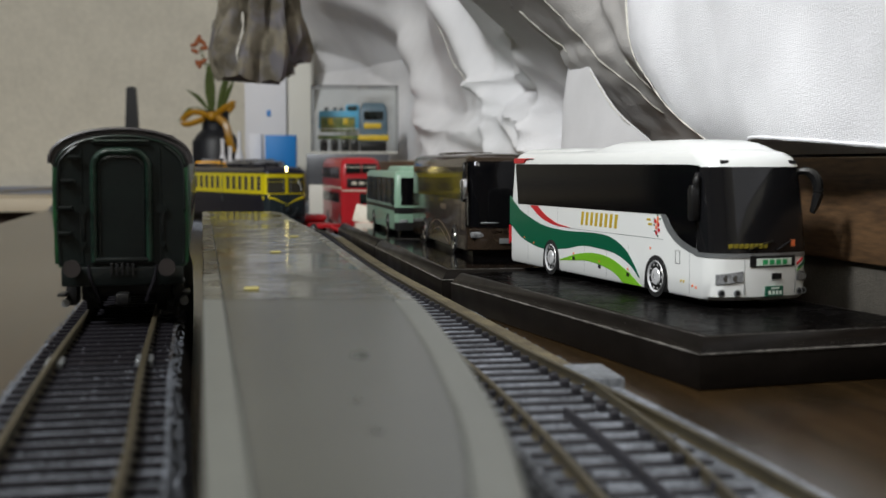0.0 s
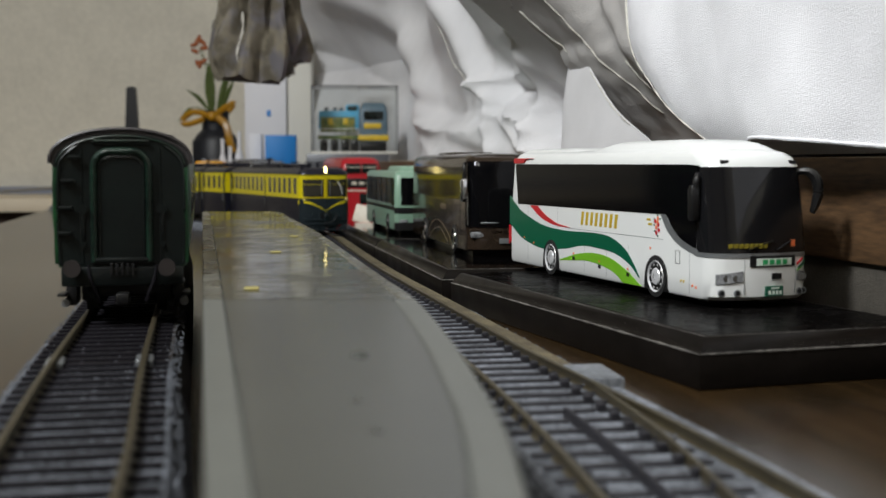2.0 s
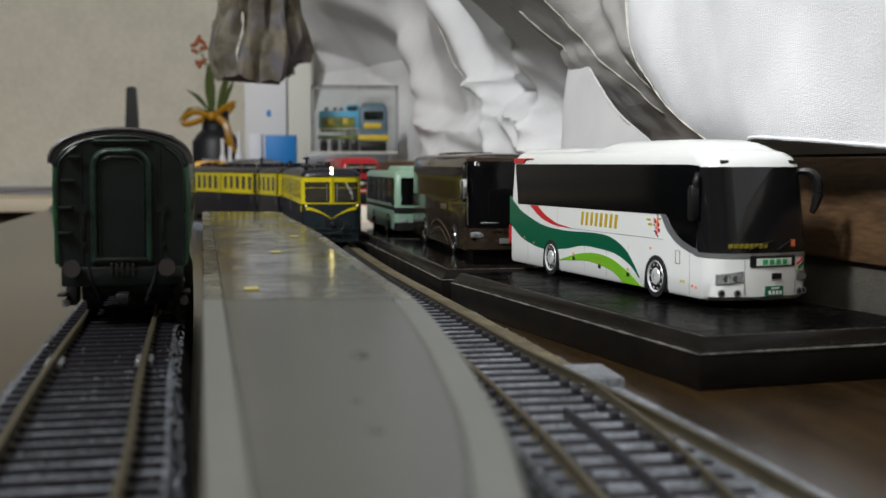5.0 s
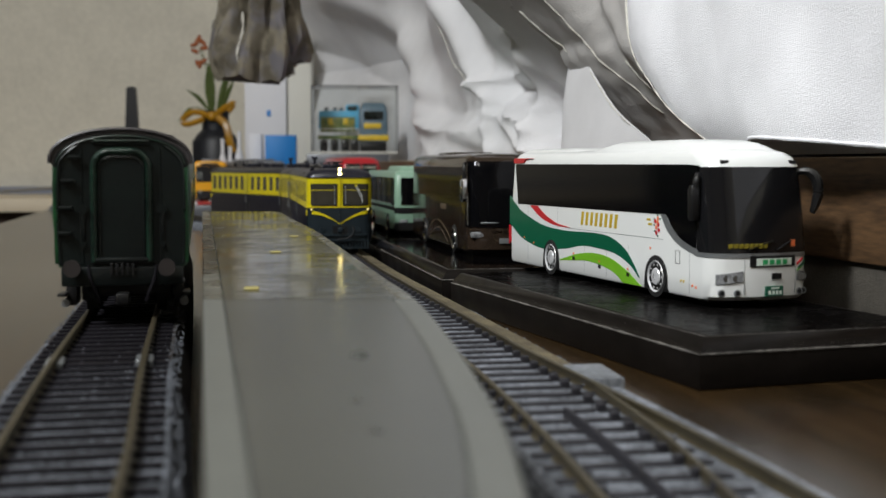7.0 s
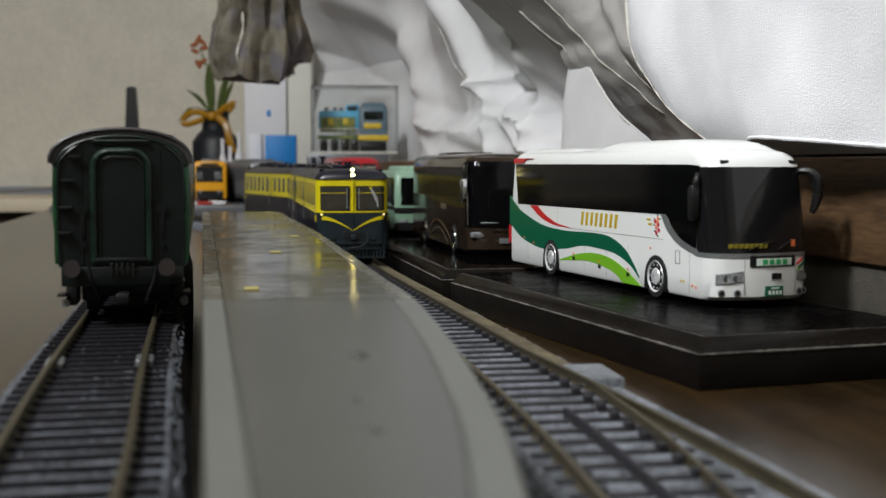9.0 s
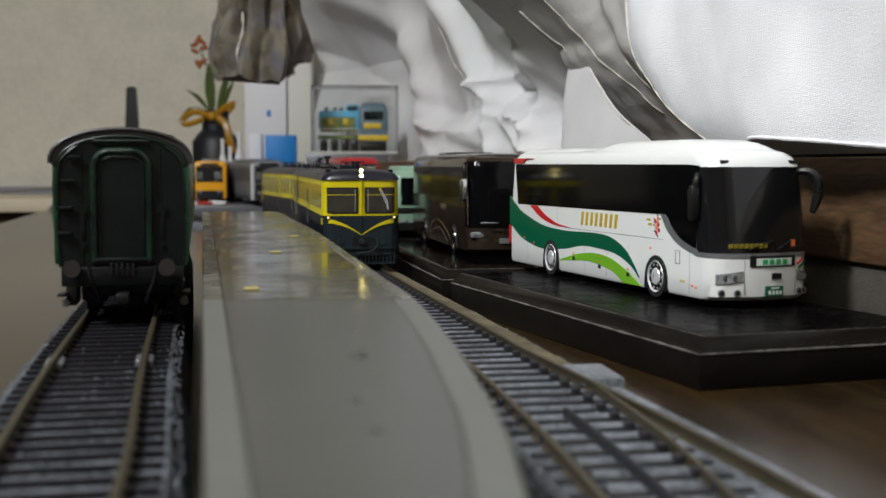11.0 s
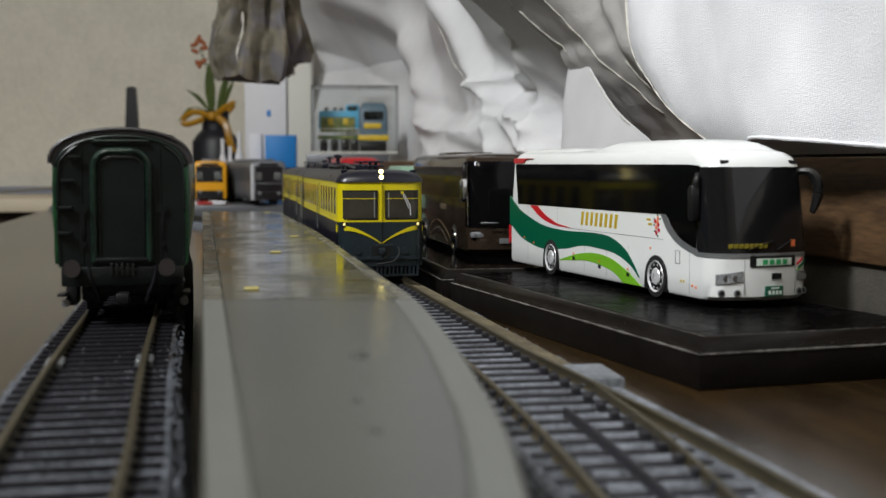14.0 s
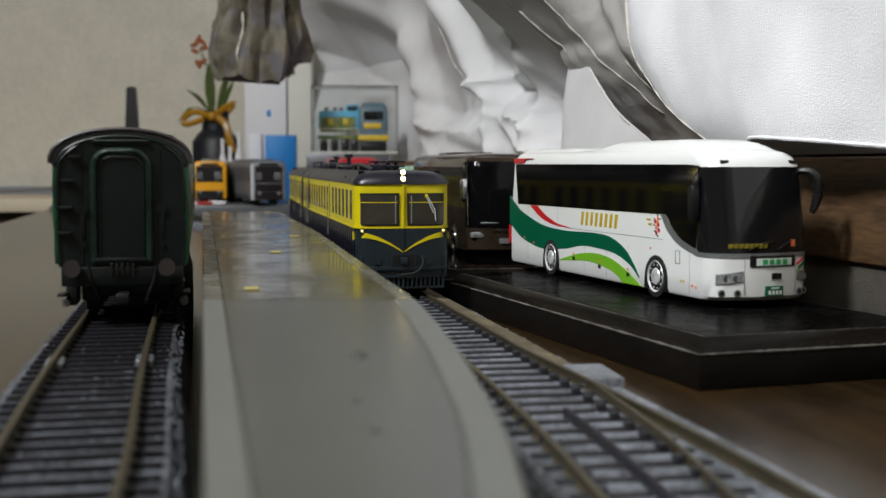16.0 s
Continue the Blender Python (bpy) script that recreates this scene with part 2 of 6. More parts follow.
M = {
    "table": wooden("dark_walnut_table", srgb(22, 16, 9), srgb(58, 43, 24), 0.2, (22, 1, 1), 40, 0.05, 0.6),
    "board": wooden("brown_wood_board", srgb(62, 46, 31), srgb(112, 84, 56), 0.55, (10, 10, 70), 12, 0.25),
    "wall": mat("cream_wall_paper", srgb(212, 207, 194), 0.85, var=0.08, vscale=160, bump=1.0, bscale=260),
    "ceiling": mat("white_ceiling", srgb(235, 233, 228), 0.9, var=0.02, vscale=5),
    "greystrip": mat("grey_felt_strip", srgb(70, 66, 59), 0.95, var=0.2, vscale=700, bump=0.8, bscale=1800),
    "sill": mat("beige_sill", srgb(214, 200, 176), 0.6, var=0.05, vscale=20),
    "skirting": mat("blue_grey_skirting", srgb(128, 134, 150), 0.6, var=0.05, vscale=20),
    "floor": mat("dark_floor", srgb(60, 44, 34), 0.5, var=0.2, vscale=10),
    "white_cloth": woven("white_cotton", srgb(222, 221, 222), 0.0009, 0.35, fuzz=0.4),
    "canvas": woven("white_canvas", srgb(240, 240, 243), 0.0006, 0.3, fuzz=0.75),
    # greyer than the other cloth: part of the lining's shade is in the colour
    "coarse": woven("coarse_shaded_canvas", srgb(182, 179, 176), 0.0009, 0.45, fuzz=0.8),
    "hem": mat("cream_hem_thread", srgb(214, 211, 201), 0.9, var=0.15, vscale=900, bump=0.8, bscale=2500),
    "floral": printed("beige_printed_cloth", srgb(128, 121, 106), srgb(110, 107, 110), srgb(98, 92, 80)),
    "ballast": mat("grey_ballast", srgb(28, 30, 33), 0.95, vscale=1000, col2=srgb(116, 120, 128), bump=1.0, bscale=1800),
    "ballast_pale": mat("pale_grey_ballast", srgb(76, 79, 82), 0.95, vscale=700, col2=srgb(140, 144, 150), bump=1.0, bscale=1800),
    "ballast_dark": mat("brown_grey_ballast", srgb(46, 48, 52), 0.95, vscale=700, col2=srgb(138, 143, 152), bump=1.0, bscale=1800),
    "side_sleeper": mat("black_plastic_sleeper", srgb(17, 15, 20), 0.85, var=0.3, vscale=900, bump=0.3, spec=0.15),
    "sleeper": mat("dark_brown_sleeper", srgb(30, 29, 35), 0.75, var=0.3, vscale=900, bump=0.3),
    "ballast_tan": mat("tan_dusty_ballast", srgb(60, 53, 40), 0.95, vscale=700, col2=srgb(122, 112, 86), bump=1.0, bscale=1800),
    "ballast_brown": mat("dark_brown_ballast", srgb(24, 20, 19), 0.9, vscale=1500, col2=srgb(46, 40, 38), bump=1.0, bscale=1800),
    "rail": mat("weathered_rail", srgb(80, 73, 56), 0.42, 0.5, var=0.25, vscale=500, bump=0.1),
    "plat_near": mat("grey_plastic_platform", srgb(68, 70, 67), 0.25, var=0.16, vscale=60, bump=0.04, bscale=300),
    "plat_far": stained("smooth_grey_platform", srgb(54, 54, 48), srgb(74, 74, 67), 0.085, 0.3),
    "plat_edge": mat("pale_grey_edging", srgb(97, 99, 95), 0.38, var=0.08, vscale=120),
    "plat_edge_far": stained("dirty_grey_edging", srgb(62, 60, 52), srgb(108, 108, 100), 0.16, 0.45),
    "plat_side": mat("platform_wall", srgb(42, 37, 33), 0.7, var=0.2, vscale=300),
    "black_base": mat("black_gloss_base", srgb(20, 17, 15), 0.34, var=0.3, vscale=500, rvar=0.5, spec=0.13, bump=0.02, bscale=400),
    "black_top": mat("black_base_top", srgb(10, 9, 9), 0.26, var=0.4, vscale=900, rvar=0.6, spec=0.004),
    "black_gloss_top": mat("black_mirror_top", srgb(9, 8, 9), 0.08, var=0.4, vscale=900, rvar=0.4, spec=0.2),
    # wear and dust along the base edges, with their highlight in the pale tone
    "base_edge": mat("worn_highlit_edge", srgb(46, 43, 41), 0.6, vscale=1400, col2=srgb(128, 124, 118), bump=0.8, bscale=2600),
    "dust": mat("pale_dust", srgb(132, 130, 124), 0.95),
    "bus_white": mat("white_gloss_paint", srgb(236, 238, 236), 0.25, var=0.015, vscale=60, coat=0.4),
    "bus_glass": mat("black_bus_glass", srgb(9, 9, 11), 0.1, var=0.2, vscale=60, spec=0.16, bump=0.02, bscale=60),
    # base grey lifted to hold some of the room's sheen on the glass
    "windscreen": mat("black_windscreen_with_sheen", srgb(23, 23, 25), 0.1, var=0.15, vscale=40, spec=0.5),
    "dark_green": mat("dark_green_paint", srgb(6, 92, 64), 0.3, var=0.04, coat=0.3),
    "light_green": mat("light_green_paint", srgb(120, 184, 44), 0.3, var=0.04, coat=0.3),
    "red_paint": mat("red_paint", srgb(196, 30, 40), 0.3, var=0.05, coat=0.3),
    "gold": mat("gold_print", srgb(196, 168, 40), 0.4, var=0.1),
    "dull_gold": mat("dull_gold_print", srgb(120, 108, 30), 0.4),
    "tan_line": mat("tan_line_print", srgb(98, 84, 66), 0.35),
    "tab": mat("pale_yellow_tab", srgb(160, 150, 90), 0.5),
    "silver": mat("silver_paint", srgb(150, 154, 156), 0.3, 0.6, var=0.1),
    "rim": mat("bright_wheel_rim", srgb(232, 233, 235), 0.24, 0.35, var=0.15, vscale=900),
    # dark grey standing in for the shade of the gap under the cloth
    "dark_gap": mat("dark_gap_grey", srgb(38, 38, 40), 0.95, var=0.3, vscale=80, bump=0.5),
    "chrome": mat("chrome", srgb(215, 216, 218), 0.12, 1.0, var=0.05),
    "tyre": mat("black_rubber", srgb(22, 22, 23), 0.75, var=0.2, bump=0.3),
    "lens": mat("headlight_lens", srgb(150, 152, 154), 0.12, 0.3, var=0.7, vscale=900),
    "orange": mat("orange_marker", srgb(232, 120, 70), 0.4),
    "plate_green": mat("green_plate", srgb(14, 84, 62), 0.4),
    "leaf_print": mat("green_print", srgb(50, 160, 96), 0.4),
    "pale_panel": mat("pale_panel", srgb(216, 226, 216), 0.4),
    "black": mat("black_plastic", srgb(18, 18, 19), 0.4, var=0.2),
    "brown_coach": mat("metallic_brown_paint", srgb(56, 45, 36), 0.2, 0.3, var=0.08, coat=0.5),
    "brown_glass": mat("brown_tinted_glass", srgb(38, 32, 26), 0.09, var=0.1, spec=0.5),
    "mint": mat("mint_paint", srgb(134, 166, 144), 0.35, var=0.03, coat=0.2),
    "smoke_glass": mat("smoke_bus_glass", srgb(30, 36, 34), 0.12, var=0.5, vscale=90),
    "amber": mat("amber_seat", srgb(180, 120, 50), 0.6),
    "bus_red": mat("bus_red_paint", srgb(178, 32, 40), 0.3, var=0.05, coat=0.3),
    "cream": mat("cream_plastic", srgb(216, 208, 190), 0.5),
    "yellow": mat("rail_yellow_paint", srgb(206, 190, 16), 0.36, var=0.05, vscale=150),
    "navy": mat("dark_navy_paint", srgb(25, 25, 36), 0.33, var=0.12, vscale=150),
    "slate": mat("slate_green_paint", srgb(29, 38, 43), 0.34, var=0.1, vscale=200),
    "roofgrey": mat("dark_grey_roof", srgb(36, 35, 38), 0.36, var=0.12, vscale=150),
    "train_glass": mat("dark_train_window", srgb(58, 55, 48), 0.12, var=0.3, vscale=120),
    "coach_green": mat("dark_green_coach_paint", srgb(10, 38, 22), 0.35, vscale=160, col2=srgb(26, 76, 40)),
    "coach_end": mat("black_green_coach_end", srgb(10, 13, 14), 0.36, vscale=110, col2=srgb(15, 24, 22), bump=0.25, bscale=500, spec=0.4, rvar=0.4),
    "coach_frame": mat("worn_green_frame", srgb(10, 20, 17), 0.3, vscale=420, col2=srgb(26, 52, 40), bump=0.3, bscale=700),
    "coach_roof": mat("dark_grey_coach_roof", srgb(52, 48, 49), 0.42, var=0.35, vscale=200, bump=0.1),
    "buffer": mat("dusty_brown_buffer", srgb(32, 25, 23), 0.7, var=0.2),
    "train_orange": mat("orange_yellow_train_paint", srgb(236, 168, 26), 0.4, var=0.04),
    "train_black": mat("black_train_front", srgb(34, 33, 35), 0.3, var=0.2),
    "train_grey": mat("dark_grey_train", srgb(100, 102, 106), 0.35, 0.3, var=0.15, vscale=100),
    "train_silver": mat("silver_grey_train", srgb(136, 138, 142), 0.35, 0.3, var=0.12),
    # grey-white reflection of the train front windows, put in as colour
    "reflection_grey": mat("painted_window_reflection", srgb(104, 106, 104), 0.2, var=0.5, vscale=160),
    "train_white": mat("white_train_edge", srgb(214, 216, 218), 0.4),
    "blue_box": mat("blue_card", srgb(8, 128, 208), 0.5, var=0.05),
    "white_box": mat("white_card", srgb(222, 222, 226), 0.6, var=0.03, vscale=40),
    "cream_box": mat("cream_card", srgb(214, 212, 202), 0.6, var=0.03, vscale=40),
    "pot": mat("dark_blue_pot", srgb(17, 20, 27), 0.5, var=0.3),
    "ribbon": mat("gold_ribbon", srgb(164, 118, 18), 0.35, var=0.2, vscale=80),
    "stem": mat("green_leaf", srgb(76, 90, 38), 0.55, var=0.3, vscale=80),
    "petal": mat("orange_petal", srgb(150, 82, 44), 0.7, var=0.25, vscale=90),
    "loco_blue": mat("pale_blue_loco", srgb(90, 170, 204), 0.4, var=0.2, vscale=60),
    "loco_green": mat("green_loco_art", srgb(34, 92, 66), 0.5, col2=srgb(150, 140, 60), vscale=190),
    "loco_yellow": mat("yellow_loco_part", srgb(206, 176, 50), 0.5),
    "loco_grey": mat("grey_loco", srgb(84, 106, 118), 0.5, var=0.2, vscale=60),
    "cable": mat("grey_cable", srgb(120, 116, 108), 0.6),
    "clear": glass("clear_acrylic", (0.98, 0.99, 0.99, 1)),
    "headlight": glow("warm_headlight", (1.0, 0.82, 0.3, 1), 18.0),
    "marker": glow("warm_marker", (1.0, 0.8, 0.3, 1), 1.0),
}


# ---- mesh helpers (millimetres) ----
def part(name, bm, material, parent=None, label="", flat=False, at=None):
    me = bpy.data.meshes.new(name)
    bm.transform(Matrix.Diagonal((MM, MM, MM, 1)))
    bmesh.ops.recalc_face_normals(bm, faces=bm.faces[:])
    bm.to_mesh(me)
    bm.free()
    me.materials.append(material)
    if not flat:
        me.polygons.foreach_set("use_smooth", [True] * len(me.polygons))
        me.set_sharp_from_angle(angle=radians(38))
    ob = new(name, me)
    if parent:
        ob.parent = parent
    if at is not None:
        ob.matrix_basis = at
    if label:
        ob["label"] = label
    return ob


def again(name, ob, parent, m):
    """Another object on the same mesh."""
    o = new(name, ob.data)
    o.parent = parent
    o.matrix_basis = m
    return o


def thing(name, m, label, category, group=""):
    return_ob = new(name)
    return_ob.empty_display_size = 0.01
    return_ob.matrix_basis = m
    return tagged(return_ob, label, category, group)


def at(x, y, z=0, rz=0, rx=0, ry=0):
    return pose(x * MM, y * MM, z * MM, rx, ry, rz)


def B():
    return bmesh.new()


def box(bm, x0, x1, y0, y1, z0, z1, bevel=0.0, seg=2, m=None):
    r = bmesh.ops.create_cube(bm, size=1.0)
    vs = r["verts"]
    for v in vs:
        v.co = Vector(((x0 + x1) / 2 + v.co.x * (x1 - x0), (y0 + y1) / 2 + v.co.y * (y1 - y0), (z0 + z1) / 2 + v.co.z * (z1 - z0)))
    if bevel:
        es = list({e for v in vs for e in v.link_edges})
        r2 = bmesh.ops.bevel(bm, geom=es, offset=bevel, segments=seg, affect="EDGES", profile=0.5)
        vs = list({v for f in r2["faces"] for v in f.verts} | {v for v in vs if v.is_valid})
    if m is not None:
        bmesh.ops.transform(bm, matrix=m, verts=[v for v in vs if v.is_valid])
    return bm


def rod(bm, p, q, r, seg=10, r2=None):
    p, q = Vector(p), Vector(q)
    d = q - p
    m = Matrix.Translation((p + q) / 2) @ d.to_track_quat("Z", "Y").to_matrix().to_4x4()
    bmesh.ops.create_cone(bm, cap_ends=True, segments=seg, radius1=r, radius2=r if r2 is None else r2, depth=d.length, matrix=m)
    return bm


def loft(bm, rings, caps=True, closed=True):
    vs = [[bm.verts.new(p) for p in ring] for ring in rings]
    for a, b in zip(vs, vs[1:]):
        n = len(a)
        for i in range(n if closed else n - 1):
            j = (i + 1) % n
            bm.faces.new((a[i], a[j], b[j], b[i]))
    if caps:
        bm.faces.new(list(reversed(vs[0])))
        bm.faces.new(vs[-1])
    return bm


def tube(bm, pts, r, seg=6):
    pts = [Vector(p) for p in pts]
    rings = []
    for i, p in enumerate(pts):
        d = (pts[min(i + 1, len(pts) - 1)] - pts[max(i - 1, 0)]).normalized()
        q = d.to_track_quat("Z", "Y")
        rr = r[i] if isinstance(r, (list, tuple)) else r
        rings.append([p + q @ Vector((rr * math.cos(t), rr * math.sin(t), 0)) for t in [2 * math.pi * k / seg for k in range(seg)]])
    return loft(bm, rings)


def slab(bm, poly, y0, y1):
    """A polygon in x, z with thickness along y."""
    return loft(bm, [[(x, y0, z) for x, z in poly], [(x, y1, z) for x, z in poly]])


def plan(x0, x1, w, rf, rr, bow=0.0, n=6):
    """Outline of a vehicle from above, x1 its front, with rounded corners and a bowed front."""
    h = w / 2
    pts = []
    for k in range(n + 1):
        t = math.pi / 2 * k / n
        pts.append((x0 + rr - rr * math.sin(t), h - rr + rr * math.cos(t)))
    for k in range(n + 1):
        t = math.pi / 2 * k / n
        pts.append((x0 + rr - rr * math.cos(t), -h + rr - rr * math.sin(t)))
    for k in range(n + 1):
        t = math.pi / 2 * k / n
        pts.append((x1 - rf + rf * math.sin(t), -h + rf - rf * math.cos(t)))
    for k in range(1, 6):
        pts.append((x1, (-h + rf) + (w - 2 * rf) * k / 6))
    for k in range(n + 1):
        t = math.pi / 2 * k / n
        pts.append((x1 - rf + rf * math.cos(t), h - rf + rf * math.sin(t)))
    return [(x + (bow * (1 - (y / h) ** 2) if x > x1 - rf - 0.01 else 0), y) for x, y in pts]


def levels(bm, rows, n=6, bow=0.0, rr=2.0):
    """Stack of outlines: rows of z, x0, x1, width, front radius."""
    return loft(bm, [[(x, y, z) for x, y in plan(x0, x1, w, rf, rr, bow, n)] for z, x0, x1, w, rf in rows])


def spline(pts, n=8):
    """Catmull-Rom points through pts."""
    p = [Vector(q) for q in pts]
    p = [p[0] * 2 - p[1]] + p + [p[-1] * 2 - p[-2]]
    out = []
    for i in range(1, len(p) - 2):
        for k in range(n):
            t = k / n
            a, b, c, d = p[i - 1], p[i], p[i + 1], p[i + 2]
            out.append(0.5 * (2 * b + (c - a) * t + (2 * a - 5 * b + 4 * c - d) * t * t + (3 * b - a - 3 * c + d) * t ** 3))
    out.append(p[-2])
    return out


def strip(bm, top, bottom, y0, y1, n=6):
    """Curved band in x, z between two edges with as many points, thickness along y."""
    a, b = spline(top, n), spline(bottom, n)
    rings = [[(p.x, y0, p.y), (p.x, y1, p.y), (q.x, y1, q.y), (q.x, y0, q.y)] for p, q in zip(a, b)]
    return loft(bm, rings)


# ---- the room and the table ----
def structure(name, bm, material, m=None):
    return tagged(part(name, bm, material, None, at=m), kind="structure")


structure("floor", box(B(), -3200, 1400, -2200, 2600, -720, -700), M["floor"])
structure("ceiling", box(B(), -3200, 1400, -2200, 2600, 1700, 1720), M["ceiling"])
structure("wall_north", box(B(), -3200, 1400, 1760, 1800, -700, 1700), M["wall"])
structure("wall_south", box(B(), -3200, 1400, -2240, -2200, -700, 1700), M["wall"])
structure("wall_west", box(B(), -3240, -3200, -2200, 1760, -700, 1700), M["wall"])
structure("wall_east", box(B(), 600, 640, -2200, 1760, -700, 1700), M["wall"])
structure("baseboard", box(B(), -1500, -330, 1744, 1760, 6, 20, 1.0), M["skirting"])
sill = structure("window_sill", box(B(), -1500, -300, 1480, 1744, -6, 10, 1.5), M["sill"])
structure("sill_front", box(B(), -1500, -300, 1500, 1520, -700, -6.5), M["floor"])

# the table follows the line of the tracks
table = thing("table", at(0, 0, 0, 11), "dark brown wood-grain table carrying the model tracks", "table")
part("tabletop", box(B(), -182, 330, -260, 1600, -28, 0, 2.0), M["table"], table)
for lx, ly in ((-150, -220), (300, -220), (-150, 1550), (300, 1550)):
    part("leg", box(B(), lx - 25, lx + 25, ly - 25, ly + 25, -700, -28, 2.0), M["table"], table)

# wooden back board of the table with a grey strip under it and a ledge on top
BOARD = 13.5
board = thing("back_board", at(132, 306, 0, BOARD), "brown wood-grain back board with a grey strip below, along the table", "board")
part("wood_panel", box(B(), 0, 18, -420, 1420, 24, 55, 1.2), M["board"], board, "brown wood-grain panel")
part("grey_strip", box(B(), 2, 16, -420, 1420, 0, 24, 0.6), M["greystrip"], board, "dark grey felt strip")
part("ledge", box(B(), 18.2, 170, -420, 1420, 46, 54, 1.0), M["board"], board, "dark wooden ledge")
# added dark panel: keeps the lit wall out of the gap below the cloth
part("gap_backing", box(B(), 171, 186, -420, 1150, 40, 130, 1.0), M["dark_gap"], board, "dark panel added behind the cloth to shade the gap")


# ---- tracks ----
def offset_path(pts, d):
    out = []
    for i, p in enumerate(pts):
        a, b = pts[max(i - 1, 0)], pts[min(i + 1, len(pts) - 1)]
        t = (b - a).normalized()
        out.append(Vector((p.x + t.y * d, p.y - t.x * d)))
    return out


def resample(pts, step):
    out, left = [pts[0].copy()], step
    for a, b in zip(pts, pts[1:]):
        seg = (b - a).length
        pos = 0.0
        while seg - pos >= left:
            pos += left
            out.append(a + (b - a) * (pos / seg))
            left = step
        left -= seg - pos
    return out


MAIN = spline([(44, 90), (37.6, 140), (30.6, 190), (22.6, 237), (7.2, 318), (-13.8, 420), (-36.4, 530), (-56.4, 640), (-74.4, 745), (-84.4, 800)], 6)
_p = MAIN[-1].copy()
_r = 330.0
for _k in range(1, 175):
    _a = math.atan2(0.98, -0.19) + min(_k * 4.0 / _r, radians(21))
    _p = _p + Vector((math.cos(_a), math.sin(_a))) * 4.0
    MAIN.append(_p.copy())
SIDE = spline([(-36.5, 80), (-44.5, 125), (-52, 164), (-60, 200), (-69.6, 245), (-80.3, 298), (-110, 446), (-150, 640)], 6)


def fan(y, side):
    """How far the turnout's outer rails have spread from the running line at y."""
    return max(0.0, 300 - y) * 0.062 if side > 0 else -max(0.0, 280 - y) * 0.03


def track(name, pts, zr, bed_half, bed_top, label, ballast, slen, spitch, half, chairs, dark_from=None):
    """Rails at 16.5 mm gauge on separate sleepers over a ballast bed."""
    root = thing(name, pose(0, 0, 0), label, "model track")
    L, R = offset_path(pts, -bed_half), offset_path(pts, bed_half)
    L2, R2 = offset_path(pts, -bed_half - 3.5), offset_path(pts, bed_half + 3.5)
    wide = [fan(p.y, 1) * 0.7 if chairs else 0.0 for p in pts]
    rings = [[(c.x, c.y, 0.05), (a.x, a.y, bed_top), (b.x + e, b.y, bed_top), (d.x + e, d.y, 0.05)] for a, b, c, d, e in zip(L, R, L2, R2, wide)]
    cut = next((i for i, p in enumerate(pts) if p.y > dark_from), len(pts)) if dark_from else len(pts)
    part("ballast_bed", loft(B(), rings[:cut + 1] if dark_from else rings), ballast, root, "grey granular ballast bed")
    if dark_from:
        part("ballast_bed", loft(B(), rings[cut:]), M["ballast_brown"], root, "dark brown granular ballast bed")
        far = pts[cut]
        turn = math.degrees(math.atan2(pts[cut + 1].y - far.y, pts[cut + 1].x - far.x)) - 90
        for s in (-8.8, 8.8):
            part("rail_joiner", box(box(B(), s - 1.7, s - 0.6, -4, 4, zr - 2.4, zr - 0.9, 0.25, 1), s + 0.6, s + 1.7, -4, 4, zr - 2.4, zr - 0.9, 0.25, 1), M["silver"], root, "pale metal rail joiner", at=at(far.x, far.y, 0, turn))
        part("joint_lip", box(B(), -bed_half, bed_half, -0.35, 0.35, bed_top - 0.6, bed_top + 0.5, 0.15, 1), M["ballast"], root, "pale lip at the track joint", at=at(far.x, far.y, 0, turn))
    # loose grains along the shoulders and between the sleepers
    random.seed(11)
    bm = B()
    near = [i for i, p in enumerate(pts) if 95 < p.y < 420]
    lanes = {d: offset_path(pts, d) for d in [bed_half * q / 12 for q in range(-13, 14)]}
    keys = sorted(lanes)
    for _ in range(2600):
        i = random.choice(near)
        d = random.choice(keys + [keys[0], keys[1], keys[-1], keys[-2]] * 4)
        p, r = lanes[d][i], random.uniform(0.09, 0.26)
        x, y = p.x + random.uniform(-0.7, 0.7), p.y + random.uniform(-8, 8) * (1 if i > 0 else 0)
        x += (y - p.y) * (pts[min(i + 1, len(pts) - 1)].x - pts[i - 1].x) / (pts[min(i + 1, len(pts) - 1)].y - pts[i - 1].y)
        z = bed_top if abs(d) <= bed_half else bed_top - 1.2
        box(bm, x - r, x + r, y - r * 1.2, y + r, z - 0.2, z + r, 0, 1, None)
    grains = part("loose_ballast", bm, M["ballast_dark"], root, "loose pale ballast grains", flat=True)
    tagged(grains, kind="stuff")
    prof = [(-0.95, -2.6), (-0.95, -2.2), (-0.3, -1.9), (-0.3, -0.9), (-0.55, -0.6), (-0.55, -0.1), (-0.35, 0), (0.35, 0), (0.55, -0.1), (0.55, -0.6), (0.3, -0.9), (0.3, -1.9), (0.95, -2.2), (0.95, -2.6)]
    for side in (-8.8, 8.8):
        lines = [offset_path(pts, side + u) for u, _ in prof]
        rings = [[(lines[k][i].x + (fan(pts[i].y, side) if chairs else 0.0), lines[k][i].y, zr + prof[k][1]) for k in range(len(prof))] for i in range(len(pts))]
        part("rail", loft(B(), rings), M["rail"], root, "dull bronze-coloured rail")
    bm = box(B(), -slen / 2, slen / 2 - (2.5 if chairs else 0), -half, half, bed_top - 0.8, zr - 1.8, 0.15, 1)
